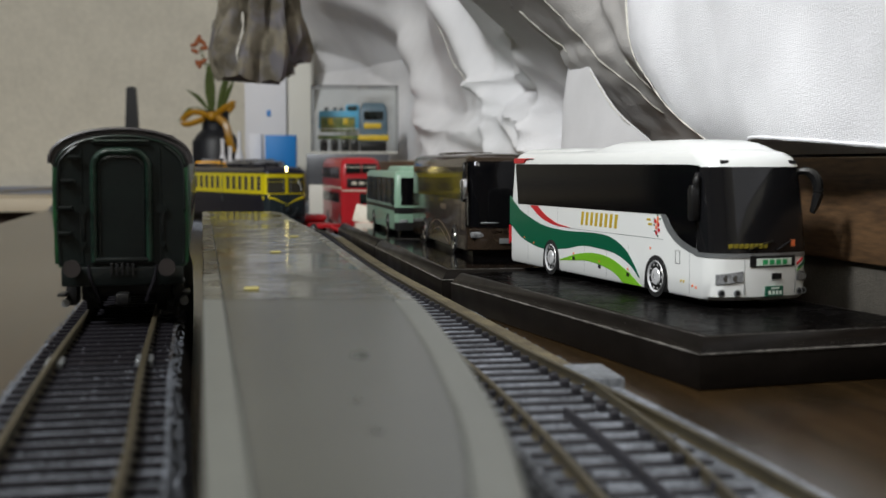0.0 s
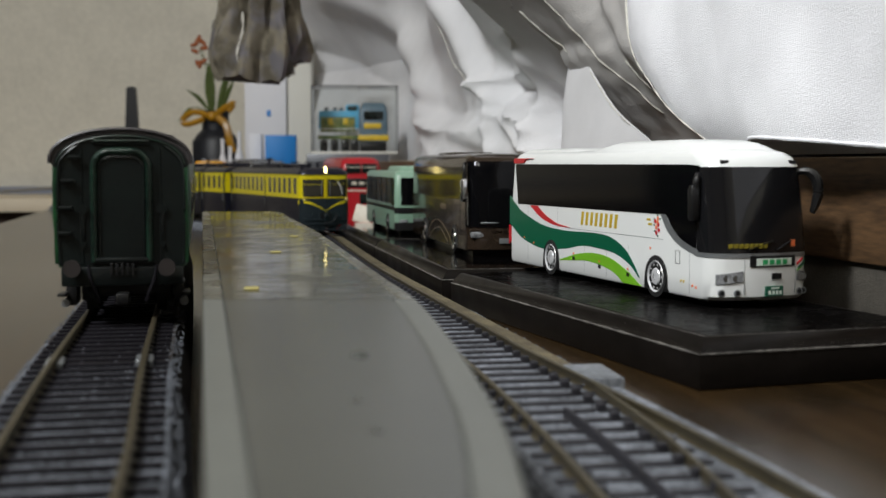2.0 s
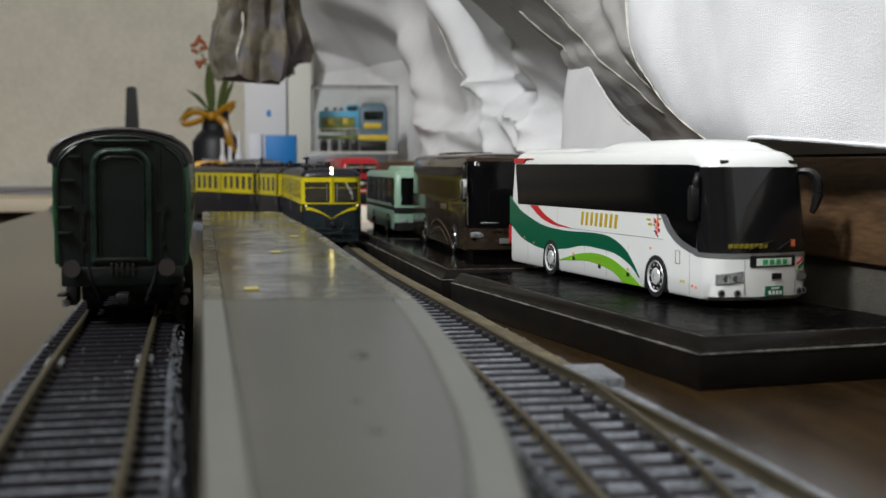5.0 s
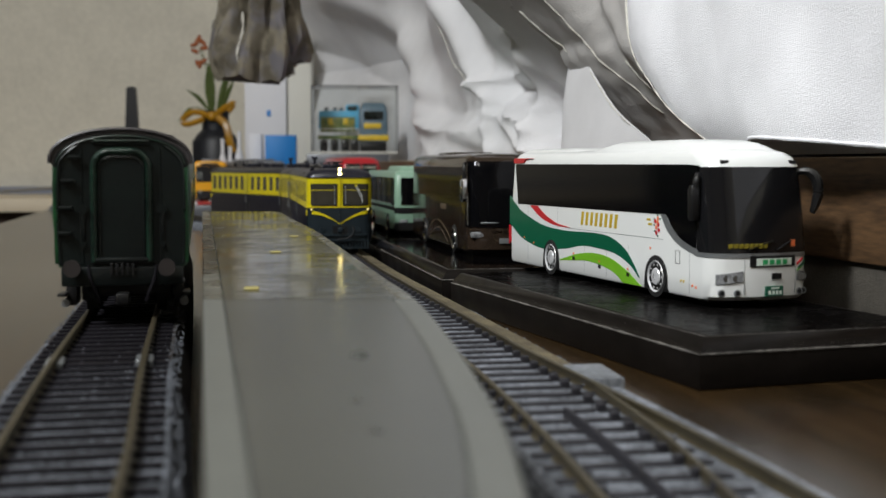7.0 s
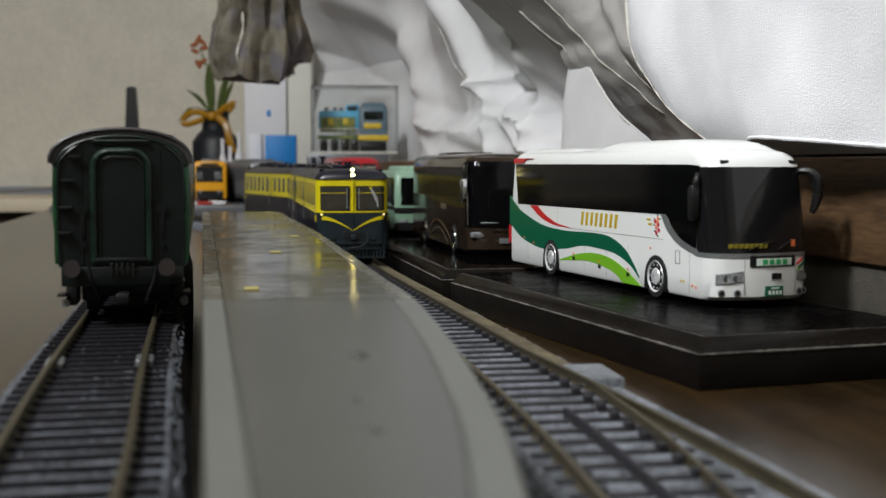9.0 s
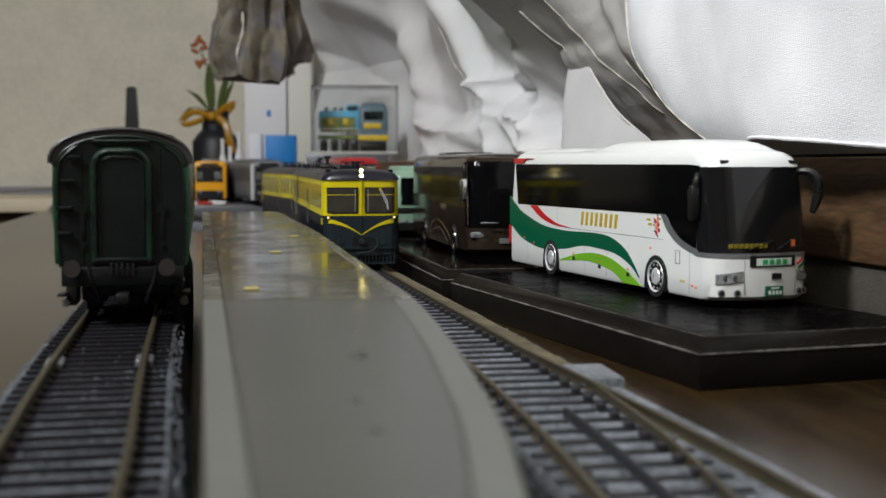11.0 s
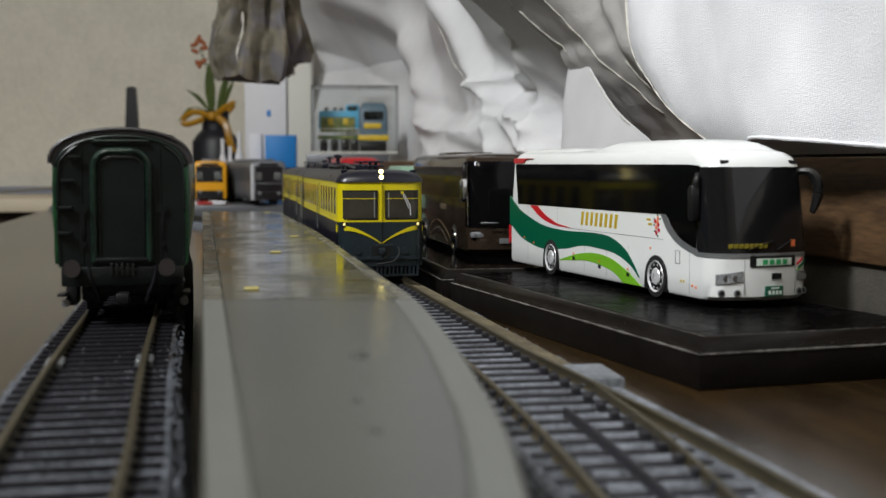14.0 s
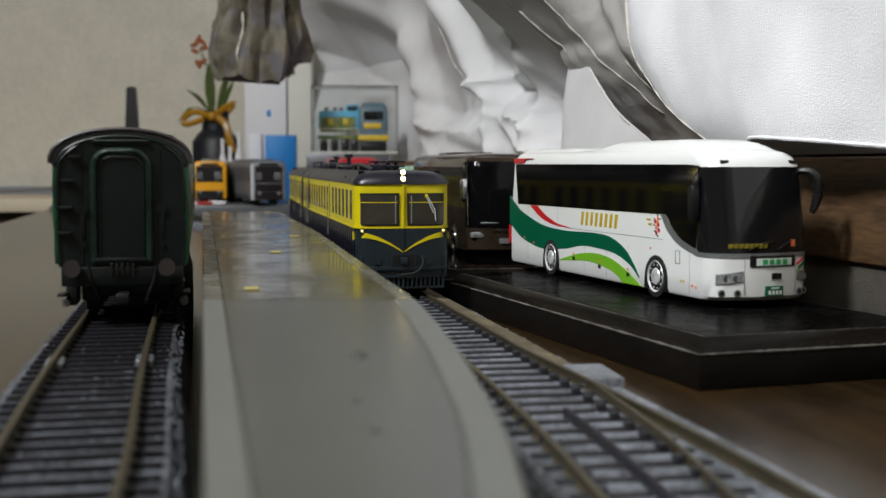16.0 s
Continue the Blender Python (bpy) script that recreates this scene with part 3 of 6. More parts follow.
    if chairs:
        for s in (-8.8, 8.8):
            box(bm, s - 2.7, s - 0.9, -1.0, 1.0, zr - 1.9, zr - 0.6, 0.2, 1)
    first = None
    path = resample(pts, spitch)
    for a, b in zip(path, path[1:]):
        d = b - a
        m = at(a.x, a.y, 0, math.degrees(math.atan2(d.y, d.x)) - 90)
        if first is None:
            first = part("sleeper", bm, M["side_sleeper"] if dark_from else M["sleeper"], root, at=m)
        else:
            again("sleeper", first, root, m)
    return root


main_track = track("main_track", MAIN, 7.5, 17.0, 5.2, "curved single model railway track on a low ballast bed", M["ballast_dark"], 30, 8.4, 1.05, True)
side_track = track("siding_track", SIDE, 14.5, 14.2, 12.1, "straight siding track on a raised grey ballast bed", M["ballast"], 27, 6.7, 1.35, False, 244)


def extra_rail(label, y0, y1, d0, d1, material):
    """A rail of the turnout that leaves the running rail towards the near end."""
    keep = [i for i, p in enumerate(MAIN) if y0 <= p.y <= y1]
    rings = []
    for i in keep:
        q = (y1 - MAIN[i].y) / (y1 - y0)
        d = d0 + (d1 - d0) * q ** 1.5
        ring = []
        for u, w in ((-0.5, -2.4), (-0.4, -0.3), (-0.25, -0.2), (0.25, -0.2), (0.4, -0.3), (0.5, -2.4)):
            c = offset_path(MAIN[i - 1:i + 2], d + u)[1]
            ring.append((c.x, c.y, 7.45 + w))
        rings.append(ring)
    part("switch_rail", loft(B(), rings), material, main_track, label)


extra_rail("dark switch rail between the running rails", 95, 236, -1.2, -4.6, M["sleeper"])
extra_rail("dull switch blade beside the running rail", 95, 250, 11.6, -2.0, M["rail"])
shoulder = [i for i, p in enumerate(MAIN) if 262 < p.y < 790]
a_line, b_line, c_line = offset_path(MAIN, 10.6), offset_path(MAIN, 16.4), offset_path(MAIN, 20.0)
part("ballast_shoulder", loft(B(), [[(a_line[i].x, a_line[i].y, 5.0), (a_line[i].x, a_line[i].y, 6.3), (b_line[i].x, b_line[i].y, 5.7), (c_line[i].x, c_line[i].y, 0.3)] for i in shoulder]), M["ballast_tan"], main_track, "tan dusty ballast shoulder")
block = thing("roadbed_block", at(34.4, 263, 0, 8), "short grey ballast roadbed block beside the curved track", "roadbed")
part("block", box(B(), -5.0, 4, -5, 14, 0.05, 7.2, 0.35), M["ballast_pale"], block)


# ---- the platform in two pieces ----
def xl(y):
    return -0.2 - 0.1975 * y


RIGHT = spline([(90, 7.2), (124, 6.8), (153, 4.9), (194, 1.2), (250, -5.6), (298, -14.4), (377, -28.8), (503, -52.2), (620, -77), (687, -90.5), (712, -99.5)], 10)


def xr(y):
    for a, b in zip(RIGHT, RIGHT[1:]):
        if a.x <= y <= b.x:
            return a.y + (b.y - a.y) * (y - a.x) / max(1e-6, b.x - a.x)
    return RIGHT[-1].y if y > RIGHT[-1].x else RIGHT[0].y


def platform(name, y0, y1, top, edge_l, edge_r, edging, label):
    root = thing(name, pose(0, 0, 0), label, "model platform")
    ys = [y0 + (y1 - y0) * k / 40 for k in range(41)]

    def deck(a, b, z0, z1):
        return loft(B(), [[(a(y), y, z0), (a(y), y, z1 - 0.3), (a(y) + 0.3, y, z1), (b(y) - 0.3, y, z1), (b(y), y, z1 - 0.3), (b(y), y, z0)] for y in ys])
    part("deck", deck(lambda y: xl(y) + edge_l + 0.05, lambda y: xr(y) - edge_r - 0.05, 22.0, 25.0), top, root, "smooth grey deck")
    part("edging", deck(lambda y: xl(y), lambda y: xl(y) + edge_l, 22.0, 25.1), edging, root, "pale grey edging")
    part("edging", deck(lambda y: xr(y) - edge_r, lambda y: xr(y), 22.0, 25.1), edging, root, "pale grey edging")
    part("wall", loft(B(), [[(xl(y) + 1.2, y, 0.05), (xl(y) + 1.2, y, 22), (xr(y) - 1.2, y, 22), (xr(y) - 1.2, y, 0.05)] for y in ys]), M["plat_side"], root, "dark side wall")
    return root


near_platform = platform("platform", 70, 249.5, M["plat_near"], 4.2, 4.6, M["plat_edge"], "matt grey plastic station platform with pale edging")
far_platform = platform("platform", 250, 712, M["plat_far"], 4.2, 3.2, M["plat_edge_far"], "glossy grey station platform that mirrors the passing train")
for px, py, r, h in ((-12.1, 177, 1.5, 0.7), (-10.2, 143, 0.9, 0.2), (-7.0, 126.5, 1.0, 0.2)):
    stud = B()
    bmesh.ops.create_uvsphere(stud, u_segments=12, v_segments=6, radius=r, matrix=Matrix.Translation((0, 0, 0)) @ Matrix.Diagonal((1, 1.3, h / r, 1)))
    part("stud", stud, M["plat_near"], near_platform, "small moulding stud", at=at(px, py, 25.0))
for px, py in ((-42.8, 271), (-53, 384), (-57.3, 467), (-101, 700)):
    part("paint_mark", box(B(), -1.7, 1.7, -2.5, 2.5, 0, 0.4, 0.15, 1), M["tab"], far_platform, "small yellow tab", at=at(px, py, 25.0, 8))


# ---- display bases ----
def base(name, m, w, l, label, top):
    root = thing(name, m, label, "display stand")
    part("plinth", box(B(), 0, w, 0, l, 0.05, 8.5, 0.5), M["black_base"], root, "black side of the base")
    part("bevel", loft(B(), [[(i, i, z), (w - i, i, z), (w - i, l - i, z), (i, l - i, z)] for i, z in ((0.1, 8.5), (0.6, 9.4), (2.6, 12.2), (3.0, 12.4))]), M["black_base"], root)
    part("top_panel", box(B(), 4.0, w - 4.0, 4.0, l - 4.0, 12.0, 12.5, 0.15, 1), top, root, "glossy black top")
    for pts in (((0.1, 0.1), (0.1, l)), ((0.1, 0.1), (w, 0.1)), ((3.0, 3.0), (3.0, l - 3)), ((3.0, 3.0), (w - 3, 3.0))):
        z = 8.6 if pts[0][0] < 1 else 12.4
        r = 0.42 if z < 10 else 0.12
        run = [Vector((*pts[0], z)).lerp(Vector((*pts[1], z)), i / 120) for i in range(121)]
        wob = [r * (0.75 + 0.5 * noise.noise(Vector((i * 0.31, z, w)))) for i in range(121)]
        part("worn_lit_edge", tube(B(), run, wob, 6), M["base_edge"], root, "dusty worn edge with its highlight in the pale colour")
    return root


base_one = base("display_stand", at(59.8, 281.0, 0, 18.3), 72, 181, "black glossy display base with sloping, dusty edges", M["black_top"])
base_two = base("display_stand", at(-0.4, 463, 0, 10.9), 60, 190, "black glossy display base under the brown coach", M["black_gloss_top"])
base_three = base("display_stand", at(-36.7, 651.5, 0, 10.9), 60, 185, "black glossy display base under the mint bus", M["black_gloss_top"])
dust = B()
random.seed(5)
for _ in range(1500):
    u, v, r = 4 + 62 * random.random() ** 1.7, random.uniform(5, 165), random.uniform(0.02, 0.05)
    box(dust, u - r, u + r, v - r * random.uniform(0.6, 2.2), v + r, 12.51, 12.51 + r)
for _ in range(700):
    e, r = random.random(), random.uniform(0.015, 0.045)
    u, v = (random.gauss(0.35, 0.35), 181 * random.random()) if e < 0.75 else (72 * random.random(), random.gauss(0.35, 0.35))
    h = 8.9 + max(0.0, min(u, v)) * 1.2
    box(dust, u - r, u + r, v - r * random.uniform(0.8, 2.6), v + r, h, h + r)
tagged(part("dust", dust, M["dust"], at=at(59.8, 281.0, 0, 18.3)), "pale dust specks on the black base", "dust", kind="stuff")

# added dark roll that makes the gap under the front cloth read as shade
roll = thing("gap_filler_roll", at(132, 306, 0, BOARD), "dark grey roll added on the ledge to fill the shaded gap", "cloth")
part("roll", loft(B(), [[(92 + (22 + 3 * math.sin(k * 0.05 + a * 2)) * math.cos(a), k, 76 + (21 + 2 * math.sin(k * 0.08 + a)) * math.sin(a)) for a in [2 * math.pi * i / 16 for i in range(16)]] for k in range(-300, 240, 14)]), M["dark_gap"], roll, "dark grey filler for the shaded gap")


# ---- wheels shared by the buses ----
def wheel(parent, x, y, r, w, rim_mat, out):
    """Tyre with a dished rim; out is -1 or 1, the side it faces."""
    bm = B()
    prof = [(r * 0.7, 0), (r * 0.95, 0), (r, 0.12), (r, 0.88), (r * 0.95, 1), (r * 0.72, 1)]
    n = 20
    loft(bm, [[(rr * math.cos(2 * math.pi * k / n), out * w * (t - 1), rr * math.sin(2 * math.pi * k / n)) for k in range(n)] for rr, t in prof], False)
    tyre = part("wheel", bm, M["tyre"], parent, "black rubber tyre", at=at(x, y, r))
    bm = B()
    rings = [(0.74, 1.0), (0.72, 1.05), (0.66, 1.0), (0.60, 0.9), (0.42, 0.94), (0.36, 1.03), (0.14, 1.06)]
    loft(bm, [[(r * q * math.cos(2 * math.pi * k / n), out * w * (t - 1), r * q * math.sin(2 * math.pi * k / n)) for k in range(n)] for q, t in rings], False)
    rod(bm, (0, out * w * -0.3, 0), (0, out * w * 0.02, 0), r * 0.16, 12)
    for k in range(10):
        a = 2 * math.pi * k / 10
        rod(bm, (r * 0.54 * math.cos(a), out * w * -0.08, r * 0.54 * math.sin(a)), (r * 0.54 * math.cos(a), out * w * 0.0, r * 0.54 * math.sin(a)), r * 0.05, 6)
    part("rim", bm, rim_mat, tyre, "shiny chrome rim")
    holes = B()
    for k in range(8):
        a = 2 * math.pi * (k + 0.5) / 8
        rod(holes, (r * 0.5 * math.cos(a), out * w * -0.12, r * 0.5 * math.sin(a)), (r * 0.5 * math.cos(a), out * w * -0.06, r * 0.5 * math.sin(a)), r * 0.07, 8)
    part("vent_holes", holes, M["tyre"], tyre)
    return tyre


# ---- white coach with green sweeps ----
def white_coach(m):
    root = thing("coach", m, "white model coach with dark green, light green and red sweeps", "model bus")
    W = 32.6
    rows = [(2.4, -118.6, 30.2, 31.6, 4.6), (3.4, -119.0, 31.2, 32.6, 4.6), (9.0, -119.3, 31.6, 32.6, 4.6), (15.5, -119.3, 31.4, 32.6, 4.6), (25, -118.5, 30.4, 32.6, 4.6),
            (40.2, -116.5, 27.6, 32.2, 4.8), (42.4, -115.5, 26.0, 31.4, 5.4), (43.8, -114.6, 24.0, 29.6, 7.0), (44.6, -113.5, 20.5, 26.2, 8.0), (45.0, -111, 14, 18, 6)]
    part("body", levels(B(), rows, 6, 3.4, 3.0), M["bus_white"], root, "glossy white body")
    hump = [(45.4, -47, 20.5, 25.0, 8), (46.6, -41, 16.5, 23.0, 8), (47.5, -35, 10.0, 19.5, 7), (47.8, -30, 2.0, 14.0, 6)]
    part("roof_hump", levels(B(), [(43.6, -58, 24.2, 28.8, 8)] + hump, 6, 1.5, 3.0), M["bus_white"], root, "raised white roof fairing")
    part("rear_spoiler", levels(B(), [(43.6, -115, -60, 26, 3), (45.6, -114, -66, 23, 3), (46.0, -110, -72, 18, 3)], 4, 0, 3.0), M["bus_white"], root, "low white rear fairing")
    for s in (-1, 1):
        y0, y1 = s * (W / 2 - 0.4), s * (W / 2 + 0.08)
        if s == -1:
            part("side_glass", slab(B(), [(-110, 25.0), (6.5, 25.4), (8.2, 24.0), (9.9, 22.0), (12.2, 20.3), (15.6, 18.5), (19.5, 17.2), (24.2, 16.2), (24.6, 40.0), (18, 40.3), (-112.6, 40.3)], y0, y1), M["bus_glass"], root, "black gloss side window band")
        else:
            part("side_glass", slab(B(), [(-110, 25.0), (24.5, 25.0), (24.6, 40.0), (-112.6, 40.3)], y0, y1), M["bus_glass"], root, "black gloss side window band")
    ws = [(15.6, 24.0, 31.55, 32.72, 4.6), (20, 24.0, 31.05, 32.72, 4.6), (25, 24.0, 30.5, 32.72, 4.6), (33, 24.0, 29.1, 32.55, 4.7), (39.6, 23.6, 27.85, 32.35, 4.8)]
    part("windscreen", levels(B(), ws, 6, 3.45, 0.5), M["windscreen"], root, "black gloss windscreen")
    y0, y1 = -W / 2 - 0.07, -W / 2 + 0.3
    part("green_sweep", strip(B(), [(-118.6, 28.0), (-112, 24.8), (-105.3, 22.1), (-86.1, 18.1), (-65.8, 17.0), (-42.8, 17.4), (-30.1, 16.7), (-20.0, 13.6), (-14.1, 9.6), (-9.5, 5.2)],
                              [(-118.6, 17.2), (-110, 13.6), (-102.4, 11.4), (-85.9, 9.3), (-65.7, 10.6), (-51.7, 12.5), (-38.4, 12.4), (-25.9, 11.4), (-16.0, 8.6), (-10.5, 5.3)], y0, y1), M["dark_green"], root, "dark green sweep")
    part("light_sweep", strip(B(), [(-70.5, 6.4), (-56.2, 9.3), (-42.7, 10.6), (-30.0, 9.8), (-17.9, 6.6), (-8.8, 2.7)],
                              [(-70.5, 6.2), (-60.8, 6.8), (-47.1, 7.6), (-34.1, 6.6), (-26.0, 4.9), (-21.0, 2.7)], y0 - 0.02, y1), M["light_green"], root, "light green sweep")
    part("red_sweep", strip(B(), [(-91, 24.9), (-83.5, 21.9), (-73.2, 19.3), (-62.0, 18.3)], [(-98.1, 24.9), (-87.5, 20.6), (-74.2, 18.4), (-62.2, 18.15)], y0, y1), M["red_paint"], root, "red sweep")
    part("red_roof_band", slab(B(), [(-114.8, 40.6), (-105, 40.7), (-102.5, 42.2), (-96, 42.4), (-97, 42.5), (-114.4, 42.5)], -W / 2 - 0.02, -W / 2 + 1.2), M["red_paint"], root, "red band at the rear roof edge")
    part("silver_trim", strip(B(), [(6.5, 25.5), (9.9, 22.2), (15.6, 18.7), (24.2, 16.3), (25.2, 16.2)], [(3.2, 25.5), (7.6, 20.6), (14.4, 16.9), (23.6, 14.6), (25.2, 14.5)], y0 - 0.04, y1), M["silver"], root, "silver curved trim under the window")
    front_trim = [(14.3, 24.4, 31.62, 32.76, 4.6), (15.55, 24.4, 31.58, 32.76, 4.6)]
    part("front_trim", levels(B(), front_trim, 6, 3.42, 0.5), M["silver"], root, "silver trim under the windscreen")
    # wheels and arches on both sides
    for x in (0.9, -78.0):
        for s in (-1, 1):
            arch = [(x + 7.2 * math.cos(math.pi * k / 14), 5.8 + 7.2 * math.sin(math.pi * k / 14)) for k in range(15)]
            part("wheel_arch", slab(B(), [(x + 7.4, 2.5)] + arch + [(x - 7.4, 2.5)], s * (W / 2 - 2.0), s * (W / 2 + 0.1)), M["black"], root, "black wheel arch")
            wheel(root, x, s * (W / 2 + 0.25), 6.6, 5.0, M["rim"], s)
    # gold lettering drawn as plain strokes
    for k in range(8):
        x = -53.0 + k * 3.62
        lean = [(x + u + 0.2 * (z - 19.7), z) for u, z in ((0, 19.7), (1.9, 19.7), (1.9, 24.2), (0, 24.2))]
        part("gold_mark", slab(B(), lean, y0 - 0.02, y1), M["gold"], root, "gold slanted bar")
    for k, (dx, dz) in enumerate([(0, 0), (1.3, 0.8), (-0.6, 1.8), (1.0, 2.6), (0.2, -1.6), (1.6, -0.8), (0.9, 1.4)]):
        bm = B()
        bmesh.ops.create_uvsphere(bm, u_segments=8, v_segments=4, radius=0.75, matrix=Matrix.Diagonal((1, 0.2, 1, 1)))
        part("flower_print", bm, M["red_paint"] if k % 3 else M["orange"], root, "red flower print", at=at(0.6 + dx, y0, 21.4 + dz))
    for k, (dx, dz) in enumerate([(-1.4, 0.6), (-1.2, 2.4), (-1.0, -1.2), (0.6, 3.6), (0.8, -2.6), (2.3, 2.6)]):
        part("leaf_print", box(B(), dx + 0.2, dx + 1.1, y0, y1, 21.2 + dz, 21.7 + dz, 0.05, 1), M["dark_green"], root, "dark green leaf print")
    for k in range(2):
        part("gold_mark", box(B(), -5.6 + k * 1.0, -3.0 + k * 1.0, y0, y1, 23.2 - k * 1.4, 23.9 - k * 1.4, 0.05, 1), M["gold"], root, "small gold writing bar")
    # hatch, reflectors, panel lines
    for bx in ((12.4, 12.6, 11.4, 15.3), (14.9, 15.1, 11.4, 15.3), (12.4, 15.1, 15.15, 15.3), (12.4, 15.1, 11.4, 11.55)):
        part("hatch_line", box(B(), bx[0], bx[1], y0, y1, bx[2], bx[3]), M["tyre"], root)
    for x in (-100, -72.5, -50, -33, -17.5, 20.5):
        part("panel_line", box(B(), x, x + 0.16, y0 + 0.04, y1, 3.4, 24.8 if x < -60 else 15), M["silver"], root)
    part("panel_line", box(B(), -66, 5, y0 + 0.04, y1, 17.9, 18.05), M["silver"], root)
    for x, z in ((-59.5, 7.0), (-39, 5.8), (-18.5, 4.9)):
        part("vent", box(B(), x, x + 2.0, y0 - 0.06, y1, z, z + 1.3, 0.05, 1), M["black"], root, "small black vent")
        part("side_marker", box(B(), x + 0.3, x + 1.3, y0 - 0.06, y1, z + 2.0, z + 2.7, 0.05, 1), M["orange"], root, "orange side marker")
    for x, z in ((-104, 12), (-94.5, 10.6), (-3.4, 14.5), (22.0, 5.4), (24.0, 5.0)):
        part("side_marker", box(B(), x, x + 0.8, y0 - 0.06, y1, z, z + 0.8, 0.05, 1), M["orange"], root, "orange side marker")
    for x in (15.4, 17.0):
        part("side_marker", box(B(), x, x + 0.8, y0 - 0.06, y1, 6.2, 7.0, 0.05, 1), M["gold"], root, "yellow side marker")
    part("tail_lamp", slab(B(), [(-119.2, 9), (-117.6, 10), (-117.8, 16), (-119.4, 16.6)], y0 - 0.05, y1), M["red_paint"], root, "red tail lamp")

    # front end
    def xf(y, z):
        return 31.55 + 3.4 * (1 - (y / 16.3) ** 2) - (4.6 - math.sqrt(max(0, 4.6 ** 2 - max(0, abs(y) - 11.7) ** 2)))

    def on_front(name, ya, yb, za, zb, material, label, t=0.25, power=40, lean=0.0):
        bm = B()
        n = 10
        rings = []
        for k in range(n + 1):
            y = ya + (yb - ya) * k / n
            x = xf(y, za)
            half = (zb - za) / 2 * (1 if power >= 40 else max(0.3, 1 - abs(2 * k / n - 1) ** power))
            mid = (za + zb) / 2 + lean * (k / n - 0.5)
            rings.append([(x - 0.6, y, mid - half), (x + t, y, mid - half + 0.1 * half), (x + t, y, mid + half - 0.1 * half), (x - 0.6, y, mid + half)])
        loft(bm, rings)
        return part(name, bm, material, root, label)
    on_front("sign_surround", -5.3, 9.6, 11.6, 15.0, M["black"], "black surround of the front panel", 0.2)
    on_front("front_panel", -3.5, 8.2, 12.0, 14.2, M["pale_panel"], "pale panel with green marks", 0.35)
    for k in range(4):
        on_front("green_mark", -1.7 + k * 2.2, -0.1 + k * 2.2, 12.3, 13.9, M["leaf_print"], "green letter bar", 0.42)
    on_front("emblem", 1.5, 4.7, 8.2, 10.0, M["black"], "black front emblem", 0.3)
    on_front("number_plate", -0.5, 5.3, 3.4, 6.4, M["plate_green"], "green number plate", 0.4)
    for k in range(4):
        on_front("plate_bar", 0.3 + k * 1.2, 1.1 + k * 1.2, 3.9, 5.1, M["pale_panel"], "white plate bar", 0.45)
    on_front("plate_bar", 1.2, 3.8, 5.5, 6.0, M["pale_panel"], "white plate bar", 0.45)
    for s in (-1, 1):
        a, b = (-14.2, -7.4) if s == -1 else (10.6, 15.3)
        on_front("headlight_bezel", a - 0.15, b + 0.15, 7.1, 10.3, M["silver"], "grey headlight surround", 0.12, 40, -1.0 * s)
        on_front("headlight", a, b, 7.2, 10.2, M["lens"], "clear headlight lens", 0.24, 40, -1.0 * s)
        for q in (0.3, 0.68):
            y = a + (b - a) * q
            part("bulb", rod(B(), (xf(y, 8) - 0.2, y, 8.6), (xf(y, 8) + 0.36, y, 8.6), 0.85, 12), M["chrome"], root, "bright round reflector")
        for y in (a + 1.2, b - 1.4):
            lamp_ring = part("fog_lamp", rod(B(), (xf(y, 4) - 0.5, y, 4.5), (xf(y, 4) + 0.18, y, 4.5), 1.0, 14), M["silver"], root, "small round fog lamp")
            part("lens", rod(B(), (xf(y, 4) + 0.1, y, 4.5), (xf(y, 4) + 0.26, y, 4.5), 0.65, 12), M["tyre"], lamp_ring)
    on_front("red_leaf", 10.6, 13.0, 12.7, 13.4, M["red_paint"], "red leaf mark", 0.3, 40, 1.6)
    on_front("green_leaf", 11.0, 15.4, 11.6, 12.6, M["dark_green"], "green leaf mark", 0.3, 40, 2.4)
    on_front("green_leaf", 10.6, 12.8, 10.9, 11.3, M["light_green"], "light green leaf mark", 0.3, 40, 1.2)
    on_front("front_gap", -6.95, -6.87, 3.6, 14.2, M["silver"], "panel gap", 0.03)
    on_front("front_gap", 10.0, 10.08, 3.6, 14.2, M["silver"], "panel gap", 0.03)
    for k in range(8):
        on_front("gold_mark", -11.4 + k * 1.45, -10.3 + k * 1.45, 17.0, 18.2, M["dull_gold"], "gold letter bar", 0.2, 40, 0.3)
    on_front("red_badge", 8.2, 9.6, 17.2, 19.2, M["orange"], "orange badge", 0.2)
    for y in (-10.5, 11.5):
        part("marker_lamp", box(B(), 25.8, 29.3, y - 1.2, y + 1.2, 40.4, 41.5, 0.2, 1), M["tyre"], root, "small dark roof marker lamp")
    horn = spline([(26, 15.0, 38.2), (28, 17.6, 38.2), (29.4, 19.4, 36.0), (29.8, 19.8, 32.0), (29.6, 19.0, 28.5), (29.4, 18.2, 26.4)], 5)
    part("mirror", tube(B(), horn, [0.9 + 0.7 * math.sin(math.pi * i / (len(horn) - 1)) for i in range(len(horn))], 8), M["black"], root, "thick curved black mirror arm")
    part("mirror_arm", tube(B(), spline([(24, -15.8, 37.5), (25.5, -17.3, 36.5), (25.6, -17.8, 33)], 5), 0.9, 8), M["black"], root, "black mirror arm")
    part("mirror_head", levels(B(), [(24.5, 24.2, 26.2, 2.0, 0.5), (26, 24, 26.6, 2.8, 0.6), (33, 24, 26.6, 2.8, 0.6), (34.5, 24.4, 26.2, 2.0, 0.5)], 3, 0, 0.5), M["black"], root, "black drooping mirror", at=at(0, -18.0, 0))
